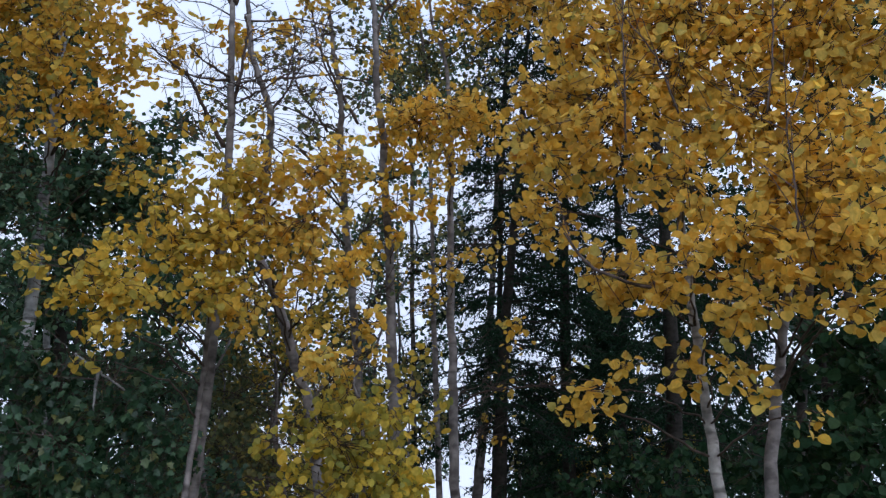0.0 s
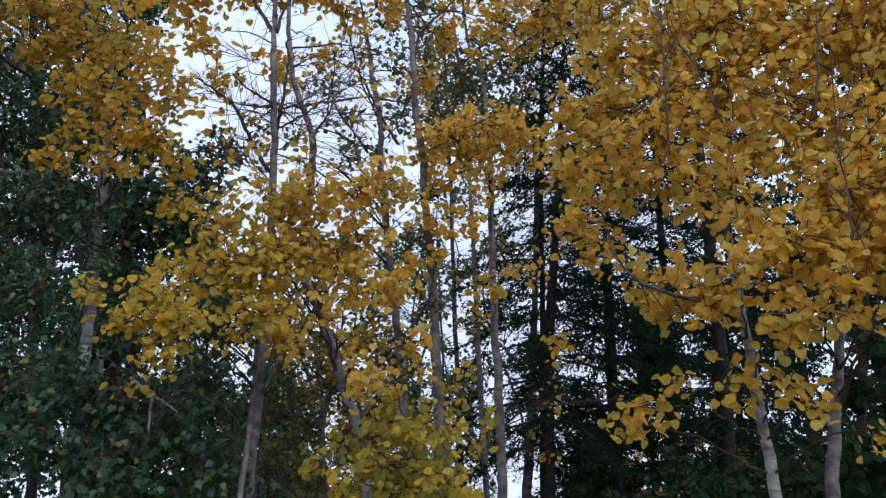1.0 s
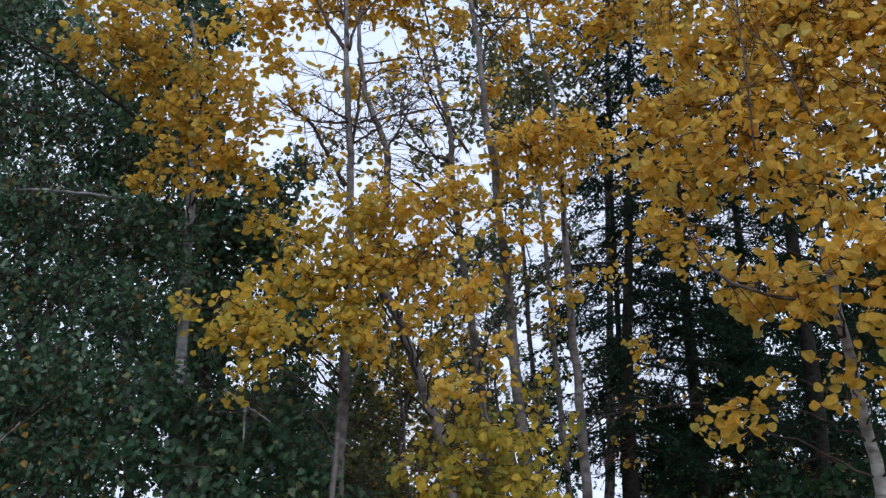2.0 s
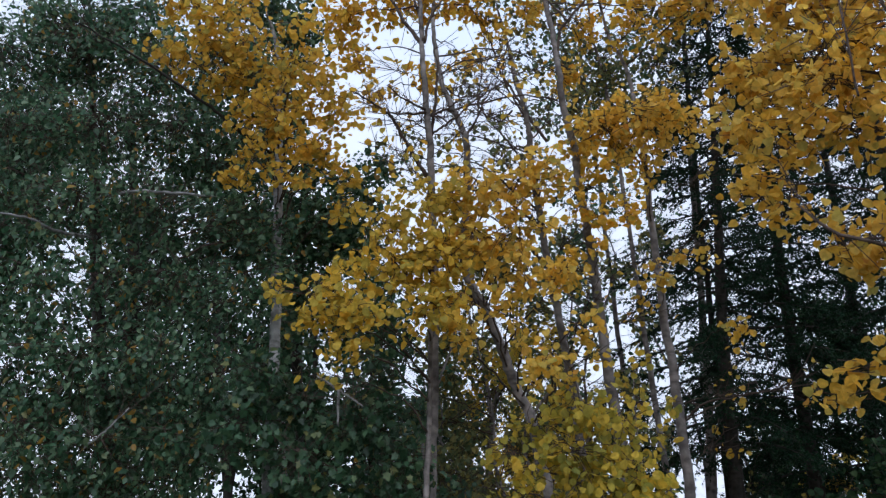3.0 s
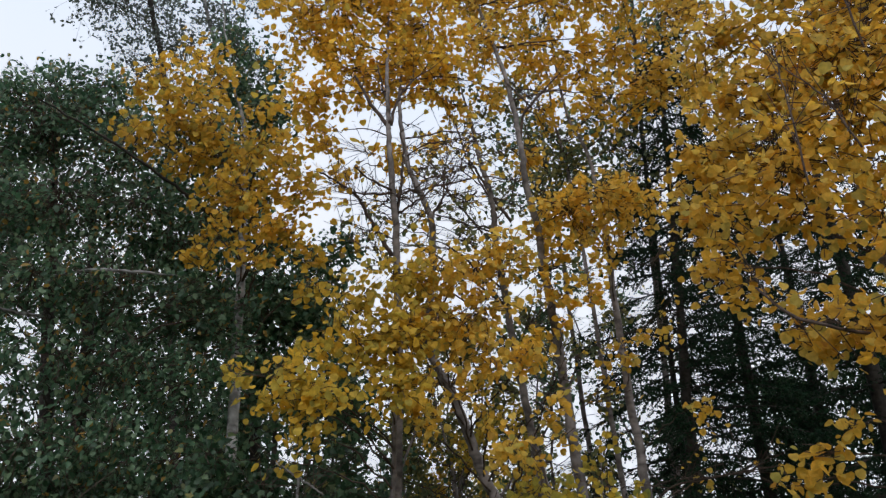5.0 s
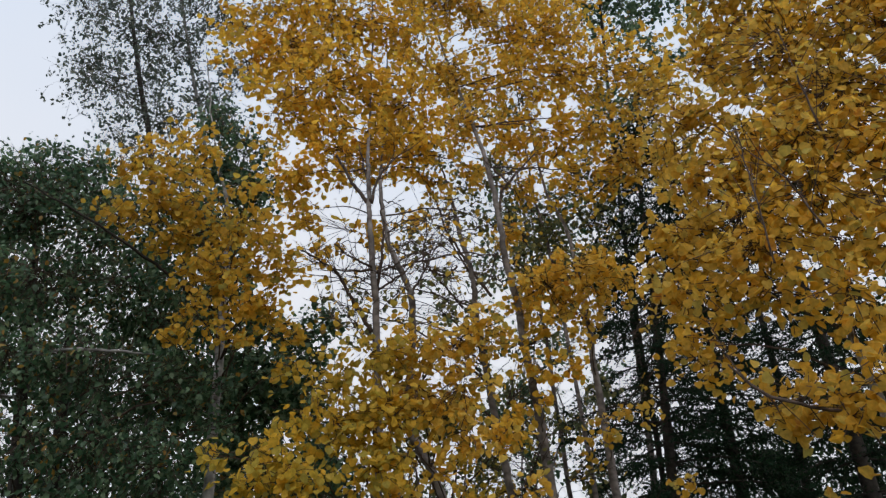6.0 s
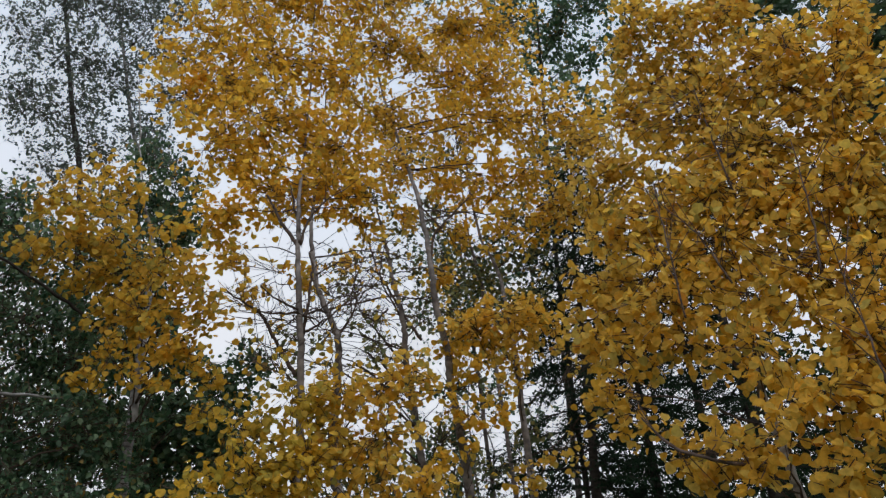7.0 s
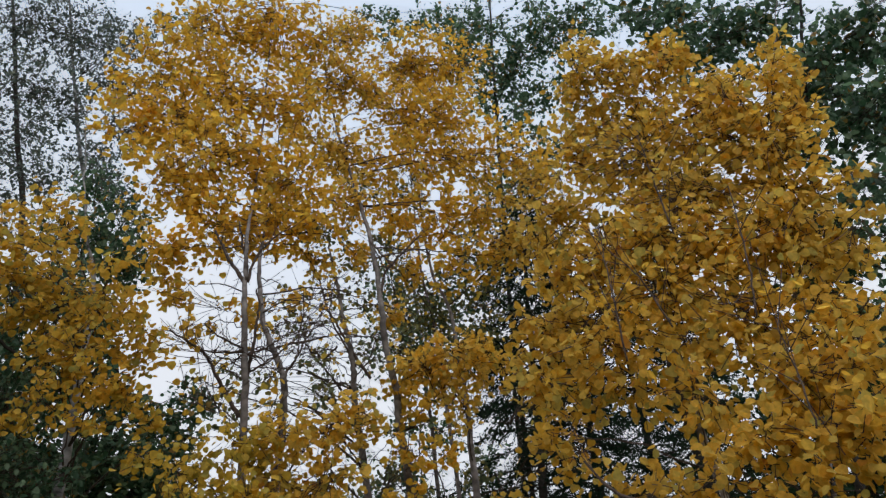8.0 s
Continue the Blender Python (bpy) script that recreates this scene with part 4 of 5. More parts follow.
H_SPRAYS = [
    (-1.85, 4.72, 4.49, 0.0951),
    (-2.05, 4.64, 4.41, 0.0839),
    (-1.51, 4.85, 4.48, 0.11),
    (-1.19, 5.18, 4.79, 0.11),
    (-1.37, 5.13, 5.20, 0.13),
    (-1.52, 5.09, 5.15, 0.0924),
    (-1.45, 4.86, 4.24, 0.0724),
    (-1.12, 5.19, 4.50, 0.11),
    (-1.01, 5.22, 4.58, 0.0881),
    (-1.82, 4.74, 4.09, 0.0614),
    (-0.40, 5.77, 5.52, 0.19),
    (-0.44, 5.77, 5.21, 0.17),
    (-0.83, 5.72, 5.61, 0.13),
]
broadleaf("aspen_tree", "leaning aspen with bare twigs and few green leaves", "aspen", GREENS, H_TRUNK, [(*c, 0.28) for c in H_TOP] + [(*c, 0.7) for c in H_SPRAYS], "disc", OLIVE, ASPEN_BARK, 0.042, 0.8, 0, girth=0.72, per_twig=3, bare=H_BARE, boughs=[H_BOUGH, H_STEM, H_SIDE, H_TWIG_EAST, H_TWIG_WEST, H_TWIG_LOW], twig_r=0.004)
S_TRUNK = [
    (-0.39, 4.40, -0.05, 0.0287),
    (-0.43, 4.40, 0.72, 0.0234),
    (-0.48, 4.39, 1.61, 0.0213),
    (-0.51, 4.39, 1.93, 0.016),
    (-0.54, 4.39, 2.20, 0.00894),
    (-0.56, 4.38, 2.36, 0.003),
]
S_CLUMPS = [
    (-0.55, 4.25, 2.15, 0.17),
    (-0.74, 4.23, 2.01, 0.17, 0.6),
    (-0.35, 4.28, 2.02, 0.19),
    (-0.57, 4.25, 1.86, 0.22),
    (-0.79, 4.22, 1.76, 0.19, 0.6),
    (-0.31, 4.28, 1.76, 0.21),
    (-1.04, 4.30, 1.89, 0.15, 0.35),
    (-1.09, 4.28, 1.67, 0.16, 0.35),
    (-0.53, 4.26, 1.61, 0.21),
    (-0.18, 4.29, 1.64, 0.15),
]
broadleaf("aspen_sapling", "low bushy aspen sapling in yellow-green leaf", "aspen", ASPENS, S_TRUNK, [(*c[:3], c[3] * 1.15, *c[4:]) for c in S_CLUMPS], "round", YELLOWGREEN, ASPEN_BARK, 0.045, 1.2, 300)
P_TRUNK = [
    (-0.23, 5.19, -0.05, 0.018),
    (-0.23, 5.19, 0.90, 0.014),
    (-0.25, 5.19, 1.70, 0.01),
    (-0.23, 5.14, 2.50, 0.003),
]
P_CLUMPS = [
    (-0.22, 5.03, 2.40, 0.1389),
    (-0.31, 5.06, 2.13, 0.1553),
    (-0.12, 5.08, 2.06, 0.1226),
    (-0.26, 5.09, 1.81, 0.1716),
    (-0.43, 5.03, 2.35, 0.09808),
    (-0.00, 5.05, 2.29, 0.08173),
    (-0.14, 5.00, 2.60, 0.06538),
]
broadleaf("aspen_sapling", "thin aspen sapling with pale yellow-green leaves", "aspen", ASPENS, P_TRUNK, P_CLUMPS, "round", YELLOWGREEN, ASPEN_BARK, 0.050, 0.55, 120)

# the west side
L_TRUNK = [
    (-2.46, 4.32, -0.05, 0.0647),
    (-2.51, 4.29, 1.20, 0.0527),
    (-2.56, 4.26, 2.66, 0.0479),
    (-2.60, 4.24, 3.24, 0.0455),
    (-2.65, 4.21, 4.17, 0.0402),
    (-2.80, 4.27, 5.22, 0.0252),
    (-2.87, 4.07, 5.66, 0.00944),
    (-3.10, 4.06, 6.67, 0.00791),
    (-3.23, 4.06, 7.27, 0.003),
]
L_CLUMPS = [
    (-2.80, 3.48, 4.97, 0.25),
    (-2.84, 3.46, 4.69, 0.13),
    (-2.61, 3.62, 4.62, 0.24),
    (-2.29, 3.67, 4.39, 0.25),
    (-2.11, 3.76, 4.23, 0.22),
    (-2.36, 3.63, 4.00, 0.24),
    (-2.56, 3.50, 4.09, 0.12),
    (-2.12, 3.76, 3.86, 0.18),
    (-2.46, 3.56, 3.72, 0.16),
    (-2.22, 3.71, 3.61, 0.14),
    (-1.91, 3.86, 3.73, 0.12),
    (-2.56, 3.50, 3.55, 0.0905),
    (-1.91, 3.86, 3.44, 0.082),
    (-3.01, 3.33, 4.92, 0.23),
    (-2.84, 3.63, 5.31, 0.26),
    (-3.06, 3.29, 4.53, 0.15),
    (-2.83, 3.48, 4.53, 0.26),
    (-2.60, 3.65, 4.40, 0.21),
    (-2.45, 3.89, 4.70, 0.13),
    (-2.00, 3.50, 4.35, 0.1413),
    (-1.94, 3.73, 4.11, 0.1413),
    (-2.07, 3.30, 4.53, 0.1178),
    (-2.07, 3.82, 3.89, 0.1178),
]
L_BOUGH = [
    (-2.56, 3.99, 4.02, 0.0135),
    (-2.72, 3.70, 4.11, 0.0120),
    (-2.80, 3.52, 4.17, 0.0115),
    (-2.92, 3.22, 4.22, 0.0095),
    (-3.06, 2.89, 4.26, 0.0070),
    (-3.18, 2.65, 4.28, 0.0040),
]
broadleaf("aspen_tree", "white-trunked aspen hung with golden leaves among green trees", "aspen", ASPENS, L_TRUNK, [(*c[:3], c[3] * 1.15) for c in L_CLUMPS], "round", RUST, LICHEN_BARK, 0.043, 1.05, 300, girth=0.78, boughs=[L_BOUGH], bough_bark=DARK_BARK)
G1_TRUNK = [
    (-3.62, 4.51, -0.05, 0.0668),
    (-3.70, 4.44, 0.82, 0.0544),
    (-3.80, 4.35, 1.82, 0.0495),
    (-3.99, 4.19, 2.91, 0.0465),
    (-4.28, 4.09, 4.36, 0.0362),
    (-4.51, 4.03, 5.45, 0.0228),
    (-4.64, 3.99, 6.11, 0.003),
]
G1_UPPER = [
    (-4.42, 3.35, 4.69, 0.48),
    (-4.14, 3.67, 4.98, 0.52),
    (-3.69, 3.93, 4.92, 0.48),
    (-4.19, 3.42, 4.05, 0.42),
    (-3.81, 3.64, 4.16, 0.49),
    (-3.47, 3.95, 4.30, 0.47),
    (-4.16, 3.46, 3.51, 0.32),
    (-3.72, 3.55, 3.50, 0.41),
    (-3.38, 3.86, 3.61, 0.44),
    (-3.23, 4.30, 4.15, 0.38),
    (-4.32, 3.65, 5.11, 0.42),
    (-4.07, 3.92, 5.59, 0.39),
    (-4.51, 3.43, 5.31, 0.22),
    (-4.28, 3.72, 5.34, 0.41),
    (-4.03, 3.98, 5.50, 0.39),
]
G1_LOWER = [
    (-3.20, 4.32, 3.56, 0.38),
    (-2.94, 4.49, 3.46, 0.31),
    (-3.82, 3.44, 2.90, 0.29),
    (-3.55, 3.71, 3.01, 0.33),
    (-3.28, 3.94, 3.06, 0.38),
    (-3.73, 3.36, 2.43, 0.36),
    (-3.40, 3.50, 2.41, 0.37),
    (-3.12, 3.74, 2.52, 0.31),
    (-2.96, 4.17, 2.91, 0.35),
    (-3.56, 3.34, 1.96, 0.34),
    (-3.30, 3.58, 1.92, 0.34),
    (-3.02, 3.81, 2.01, 0.27),
    (-4.45, 3.09, 3.80, 0.37),
    (-4.23, 3.16, 2.99, 0.34),
    (-4.03, 3.21, 2.27, 0.32),
    (-3.72, 3.73, 2.23, 0.33),
    (-3.93, 3.51, 2.20, 0.29),
    (-3.37, 3.87, 2.24, 0.28),
    (-3.86, 3.59, 2.72, 0.25),
    (-4.03, 3.40, 2.71, 0.29),
    (-2.90, 4.06, 2.40, 0.28),
    (-2.80, 3.96, 1.92, 0.26),
    (-2.51, 3.99, 2.89, 0.17),
]
G1_EAST = [
    (-3.62, 3.47, 1.73, 0.29),
    (-3.35, 3.71, 1.68, 0.29),
    (-3.84, 3.23, 1.80, 0.29),
    (-3.06, 3.94, 1.73, 0.27),
    (-2.59, 3.87, 3.42, 0.20),
    (-2.39, 3.98, 3.36, 0.16),
    (-2.76, 3.84, 3.51, 0.20),
    (-2.40, 4.05, 3.14, 0.15),
    (-2.68, 3.89, 3.03, 0.19),
]
G1_SKIRT = [
    (-3.24, 4.03, 2.73, 0.2336),
    (-3.06, 4.20, 2.58, 0.1911),
    (-3.25, 4.11, 2.32, 0.2336),
    (-3.00, 4.31, 2.23, 0.1911),
    (-3.13, 4.25, 1.95, 0.2336),
    (-3.47, 3.89, 2.56, 0.2336),
    (-3.45, 3.98, 2.10, 0.2336),
]
G1_DEAD_HIGH = [
    (-3.87, 3.77, 3.75, 0.0112),
    (-3.34, 3.55, 3.62, 0.0102),
    (-3.11, 3.66, 3.63, 0.0116),
    (-2.88, 3.83, 3.65, 0.00578),
]
G1_DEAD_MID = [
    (-3.73, 3.72, 3.40, 0.0147),
    (-3.70, 3.38, 3.29, 0.01134),
    (-3.74, 3.14, 3.29, 0.00854),
    (-3.87, 2.99, 3.27, 0.005957),
]
G1_DEAD_LOW = [
    (-3.02, 3.48, 2.14, 0.00252),
    (-3.08, 3.43, 2.03, 0.005),
    (-3.18, 3.43, 1.96, 0.0057),
    (-3.25, 3.45, 1.92, 0.0058),
]
broadleaf("willow_tree", "large grey-green broadleaf tree with dense foliage", "tree", GREENS, G1_TRUNK, G1_UPPER + G1_LOWER + G1_EAST + G1_SKIRT, "oval", GREEN, DARK_BARK, 0.041, 1.75, 300, per_twig=7, spread=0.7, boughs=[G1_DEAD_HIGH, G1_DEAD_MID, G1_DEAD_LOW], bough_bark=LICHEN_BARK)
G3_TRUNK = [
    (-2.43, 4.62, -0.05, 0.0386),
    (-2.43, 4.62, 0.82, 0.0314),
    (-2.42, 4.62, 1.81, 0.0286),
    (-2.42, 4.62, 2.26, 0.0227),
    (-2.44, 4.62, 2.75, 0.0148),
    (-2.45, 4.61, 3.04, 0.003),
]
G3_CLUMPS = [
    (-2.23, 4.41, 1.67, 0.26),
    (-1.91, 4.56, 1.59, 0.24),
    (-2.36, 4.19, 1.64, 0.25),
    (-1.94, 5.10, 1.87, 0.22),
    (-1.60, 5.49, 1.69, 0.21),
    (-2.49, 4.00, 2.37, 0.28),
    (-2.23, 4.14, 2.20, 0.30),
    (-1.94, 4.27, 2.11, 0.30),
    (-2.15, 4.03, 1.85, 0.30),
    (-2.55, 3.97, 2.02, 0.29),
    (-1.94, 4.55, 2.50, 0.28),
    (-1.74, 4.48, 1.89, 0.26),
    (-2.22, 4.57, 2.80, 0.25),
    (-2.06, 5.06, 3.02, 0.22),
    (-1.84, 5.14, 2.33, 0.20),
]
G3_DEAD = [
    (-1.94, 3.99, 2.06, 0.004),
    (-1.95, 3.98, 2.21, 0.009),
    (-1.96, 3.98, 2.28, 0.009),
    (-2.10, 3.99, 2.38, 0.00717),
]
G3_DEAD_SIDE = [
    (-1.96, 3.98, 2.28, 0.008),
    (-1.89, 4.01, 2.24, 0.006),
    (-1.81, 4.04, 2.18, 0.00525),
]
broadleaf("maple_bush", "green maple bush with lobed leaves under the trees", "bush", GREENS, G3_TRUNK, G3_CLUMPS, "lobed", MAPLE, DARK_BARK, 0.045, 1.9, 300, spread=0.6, boughs=[G3_DEAD, G3_DEAD_SIDE], bough_bark=LICHEN_BARK)
G4_TRUNK = [
    (-2.83, 5.44, -0.05, 0.065),
    (-2.86, 5.42, 0.85, 0.0529),
    (-2.90, 5.41, 1.90, 0.0481),
    (-2.98, 5.36, 3.19, 0.0426),
    (-3.10, 5.45, 4.96, 0.0341),
    (-3.26, 5.38, 5.36, 0.0236),
    (-3.36, 5.34, 5.60, 0.003),
]
G4_CLUMPS = [
    (-2.82, 4.86, 3.81, 0.34),
    (-2.63, 5.10, 4.00, 0.30),
    (-2.48, 5.31, 4.37, 0.31),
    (-2.34, 5.51, 4.69, 0.24),
    (-2.69, 4.93, 3.22, 0.32),
    (-2.83, 4.86, 2.93, 0.27),
    (-2.40, 5.34, 3.81, 0.27),
    (-3.59, 5.00, 6.40, 0.38),
    (-3.19, 5.25, 6.30, 0.37),
    (-3.70, 4.60, 4.98, 0.33),
    (-3.22, 5.10, 5.18, 0.31),
    (-3.30, 4.90, 4.59, 0.32),
    (-2.84, 5.31, 4.62, 0.27),
    (-3.58, 4.67, 5.51, 0.40),
    (-3.30, 4.88, 5.36, 0.40),
    (-3.36, 4.68, 4.69, 0.40),
    (-2.98, 4.93, 4.56, 0.37),
    (-3.10, 4.70, 4.03, 0.38),
    (-2.80, 5.04, 4.14, 0.33),
    (-2.52, 5.19, 3.98, 0.31),
    (-2.37, 5.40, 4.25, 0.21),
    (-3.24, 5.08, 6.09, 0.28),
]
G4_BACK = [
    (-3.46, 4.60, 4.27, 0.36),
    (-3.16, 4.66, 3.72, 0.34),
    (-2.84, 4.86, 3.72, 0.34),
    (-2.56, 5.17, 3.75, 0.30),
    (-2.60, 5.09, 3.59, 0.29),
    (-2.47, 5.30, 3.75, 0.21),
    (-2.82, 4.98, 3.41, 0.26),
    (-3.21, 5.05, 3.91, 0.31),
    (-2.93, 5.21, 4.14, 0.29),
    (-2.64, 5.51, 4.50, 0.22),
    (-3.27, 5.19, 6.82, 0.39),
    (-3.12, 5.28, 6.17, 0.31),
    (-3.63, 5.12, 7.26, 0.34),
    (-3.45, 4.95, 5.66, 0.26),
    (-3.43, 5.12, 6.53, 0.25),
]
broadleaf("broadleaf_tree", "dark green tree behind the golden boughs", "tree", GREENS, G4_TRUNK, G4_CLUMPS + G4_BACK, "round", GREEN, DARK_BARK, 0.042, 1.45, 200, per_twig=7, spread=0.7)
G5_TRUNK = [
    (-4.42, 5.30, -0.05, 0.09),
    (-4.47, 5.24, 1.90, 0.072),
    (-4.55, 5.12, 3.60, 0.055),
    (-4.66, 4.90, 5.00, 0.032),
    (-4.72, 4.72, 5.95, 0.004),
]
G5_CLUMPS = [
    (-5.00, 4.09, 5.40, 0.48),
    (-4.57, 4.29, 5.65, 0.46),
    (-4.28, 4.70, 5.60, 0.48),
    (-5.14, 4.47, 4.90, 0.54),
    (-4.70, 4.77, 5.10, 0.51),
    (-4.27, 5.13, 5.15, 0.48),
    (-5.07, 4.71, 4.24, 0.53, 0.8),
    (-4.65, 5.05, 4.35, 0.50),
    (-4.21, 5.35, 4.44, 0.47),
    (-4.89, 4.84, 3.55, 0.50, 0.5),
    (-4.48, 5.17, 3.55, 0.50),
    (-4.02, 5.49, 3.62, 0.48),
    (-4.72, 4.96, 2.76, 0.52, 0.7),
    (-4.30, 5.32, 2.77, 0.49),
    (-3.80, 5.65, 2.81, 0.46, 0.7),
    (-4.89, 4.64, 2.20, 0.48, 0.6),
    (-4.06, 5.26, 2.03, 0.42, 0.7),
    (-5.72, 3.90, 4.48, 0.53),
]
broadleaf("willow_tree", "grey-green willow standing behind a larger one", "tree", GREENS, G5_TRUNK, G5_CLUMPS, "oval", GREEN, DARK_BARK, 0.050, 0.85, 0, per_twig=7, spread=0.8)
N1_TRUNK = [
    (-4.65, 7.91, -0.05, 0.0736),
    (-5.16, 7.46, 3.80, 0.06),
    (-5.78, 6.91, 8.44, 0.0545),
    (-6.15, 6.58, 10.14, 0.0457),
    (-6.75, 6.35, 12.43, 0.0363),
    (-7.39, 6.01, 15.01, 0.0232),
    (-7.77, 5.81, 16.56, 0.003),
]
N1_CLUMPS = [
    (-6.54, 6.19, 12.48, 0.86),
    (-6.20, 6.53, 11.32, 0.80),
    (-6.13, 6.60, 10.03, 0.75),
    (-6.23, 6.51, 12.89, 0.76),
    (-5.79, 6.90, 11.13, 0.64),
    (-5.81, 6.88, 9.54, 0.58),
    (-6.76, 5.96, 11.25, 0.85),
    (-6.47, 6.26, 9.85, 0.79),
    (-7.18, 5.86, 14.26, 1.01),
    (-6.73, 6.37, 14.67, 0.78),
    (-6.79, 6.18, 10.27, 0.61),
    (-6.25, 6.71, 9.07, 0.57),
    (-5.48, 7.34, 8.52, 0.55),
]
broadleaf("birch_tree", "tall birch against the sky, its small green leaves tinted blue for skylight", "birch", "tall birches", N1_TRUNK, N1_CLUMPS, "oval", BIRCHLEAF, DARK_BARK, 0.056, 0.9, 0, per_twig=6, spread=0.8, girth=0.8)
N2_TRUNK = [
    (-4.33, 8.66, -0.05, 0.0554),
    (-4.86, 8.26, 4.22, 0.0451),
    (-5.52, 7.77, 9.37, 0.041),
    (-5.89, 7.49, 11.12, 0.0389),
    (-6.40, 7.23, 13.28, 0.0303),
    (-6.98, 6.86, 16.04, 0.0194),
    (-7.33, 6.63, 17.70, 0.003),
]
N2_CLUMPS = [
    (-6.23, 7.21, 13.58, 0.74),
    (-5.78, 7.57, 12.75, 0.71),
    (-6.10, 7.32, 14.28, 0.64),
    (-5.37, 7.87, 11.59, 0.56),
    (-5.72, 7.62, 10.53, 0.58),
    (-5.29, 7.93, 10.09, 0.52),
    (-5.56, 7.74, 14.61, 0.39),
    (-4.96, 8.14, 9.36, 0.40),
    (-6.83, 7.01, 16.06, 0.77),
]
N2_EAST = [
    (-5.09, 6.90, 12.90, 0.4813),
    (-4.97, 7.53, 12.54, 0.4125),
    (-5.29, 8.17, 11.92, 0.4125),
    (-5.86, 8.67, 11.18, 0.4583),
    (-5.96, 8.15, 11.56, 0.4354),
    (-4.48, 6.84, 13.19, 0.3438),
]
broadleaf("birch_tree", "tall birch with a grey trunk and thin foliage", "birch", "tall birches", N2_TRUNK, N2_CLUMPS + N2_EAST, "oval", BIRCHLEAF, LICHEN_BARK, 0.056, 0.85, 0, per_twig=6, spread=0.8, girth=0.8)

# the east side, behind
M1_TRUNK = [
    (0.47, 8.22, -0.05, 0.0421),
    (0.65, 8.28, 3.19, 0.0343),
    (0.86, 8.35, 7.08, 0.0312),
    (1.15, 8.45, 10.14, 0.0295),
    (1.56, 8.52, 14.21, 0.0237),
    (1.88, 8.59, 17.03, 0.0157),
    (2.08, 8.64, 18.73, 0.003),
]
M1_CLUMPS = [
    (1.41, 8.29, 13.89, 0.84),
    (1.60, 8.25, 12.13, 0.71),
    (2.39, 8.07, 12.96, 0.74),
    (1.58, 8.26, 10.71, 0.50),
    (2.55, 8.02, 11.63, 0.58),
    (0.79, 8.49, 14.76, 0.57),
    (3.35, 7.73, 12.99, 0.51),
    (2.48, 8.18, 14.73, 0.63),
    (-0.92, 8.73, 15.74, 0.38),
    (-4.84, 7.29, 14.15, 0.27),
    (0.0656, 8.78, 15.26, 0.29),
    (1.03, 8.34, 9.64, 0.42),
    (2.07, 8.15, 10.21, 0.44),
    (1.56, 8.26, 9.47, 0.42),
    (0.87, 8.48, 13.32, 0.53),
    (-0.57, 8.76, 15.04, 0.36),
]
M1_HIGH = [
    (0.98, 7.48, 12.76, 0.60),
    (1.66, 7.93, 12.40, 0.60),
    (2.31, 7.55, 12.56, 0.55),
    (1.17, 8.41, 12.08, 0.55),
    (1.80, 8.32, 11.38, 0.48),
    (3.02, 7.20, 12.60, 0.50),
    (0.28, 7.40, 13.40, 0.36),
    (-0.42, 7.40, 13.38, 0.23),
    (-0.96, 7.50, 13.30, 0.19),
]
broadleaf("aspen_tree", "tall green aspen rising behind the golden crowns", "aspen", GREENS, M1_TRUNK, M1_CLUMPS + M1_HIGH, "disc", GREEN, DARK_BARK, 0.06, 1.0, 0, per_twig=7, spread=0.8)
M2_TRUNK = [
    (2.28, 5.62, -0.05, 0.0435),
    (2.65, 5.38, 2.04, 0.0354),
    (3.11, 5.09, 4.54, 0.0322),
    (3.45, 4.88, 5.65, 0.0262),
    (3.89, 4.71, 7.01, 0.0197),
    (4.38, 4.45, 8.52, 0.0135),
    (4.68, 4.30, 9.43, 0.003),
]
M2_CLUMPS = [
    (3.57, 5.42, 9.06, 0.48),
    (3.82, 5.09, 8.39, 0.49),
    (4.10, 4.71, 7.86, 0.46),
    (3.94, 4.67, 6.95, 0.39),
    (4.29, 4.36, 7.10, 0.43),
    (4.04, 4.42, 6.18, 0.43),
    (3.74, 4.67, 6.13, 0.33),
    (3.73, 4.51, 5.38, 0.36),
    (3.49, 4.69, 4.82, 0.30),
    (3.59, 4.94, 5.47, 0.20),
    (3.33, 4.80, 4.31, 0.26),
    (3.41, 5.82, 9.05, 0.32),
    (4.68, 4.15, 7.48, 0.41),
    (4.33, 4.14, 6.17, 0.49),
    (3.84, 4.42, 4.83, 0.43),
    (3.66, 4.89, 6.39, 0.34),
    (4.08, 4.56, 6.59, 0.38),
    (3.24, 5.01, 4.14, 0.24),
    (3.52, 6.06, 10.33, 0.41),
]
M2_HIGH = [
    (2.58, 4.79, 8.67, 0.40),
    (3.06, 4.86, 8.44, 0.43),
    (3.57, 4.86, 8.20, 0.43),
    (4.04, 4.69, 8.06, 0.43),
    (4.19, 4.67, 7.26, 0.41),
    (4.49, 4.38, 7.27, 0.41),
    (4.28, 4.66, 6.42, 0.38),
    (3.94, 4.90, 5.80, 0.30),
    (3.28, 5.15, 8.13, 0.36),
    (3.95, 4.96, 7.03, 0.30),
]
broadleaf("aspen_tree", "green aspen with large round leaves against the sky", "aspen", GREENS, M2_TRUNK, M2_CLUMPS + M2_HIGH, "round", GREEN, DARK_BARK, 0.062, 1.15, 300, spread=0.8)
M3_TRUNK = [
    (2.58, 4.81, -0.05, 0.065),
    (2.63, 4.79, 0.72, 0.053),
    (2.68, 4.76, 1.61, 0.0481),
    (2.75, 4.72, 2.24, 0.0397),
    (2.88, 4.79, 3.13, 0.0279),
    (2.96, 4.83, 3.66, 0.003),
]
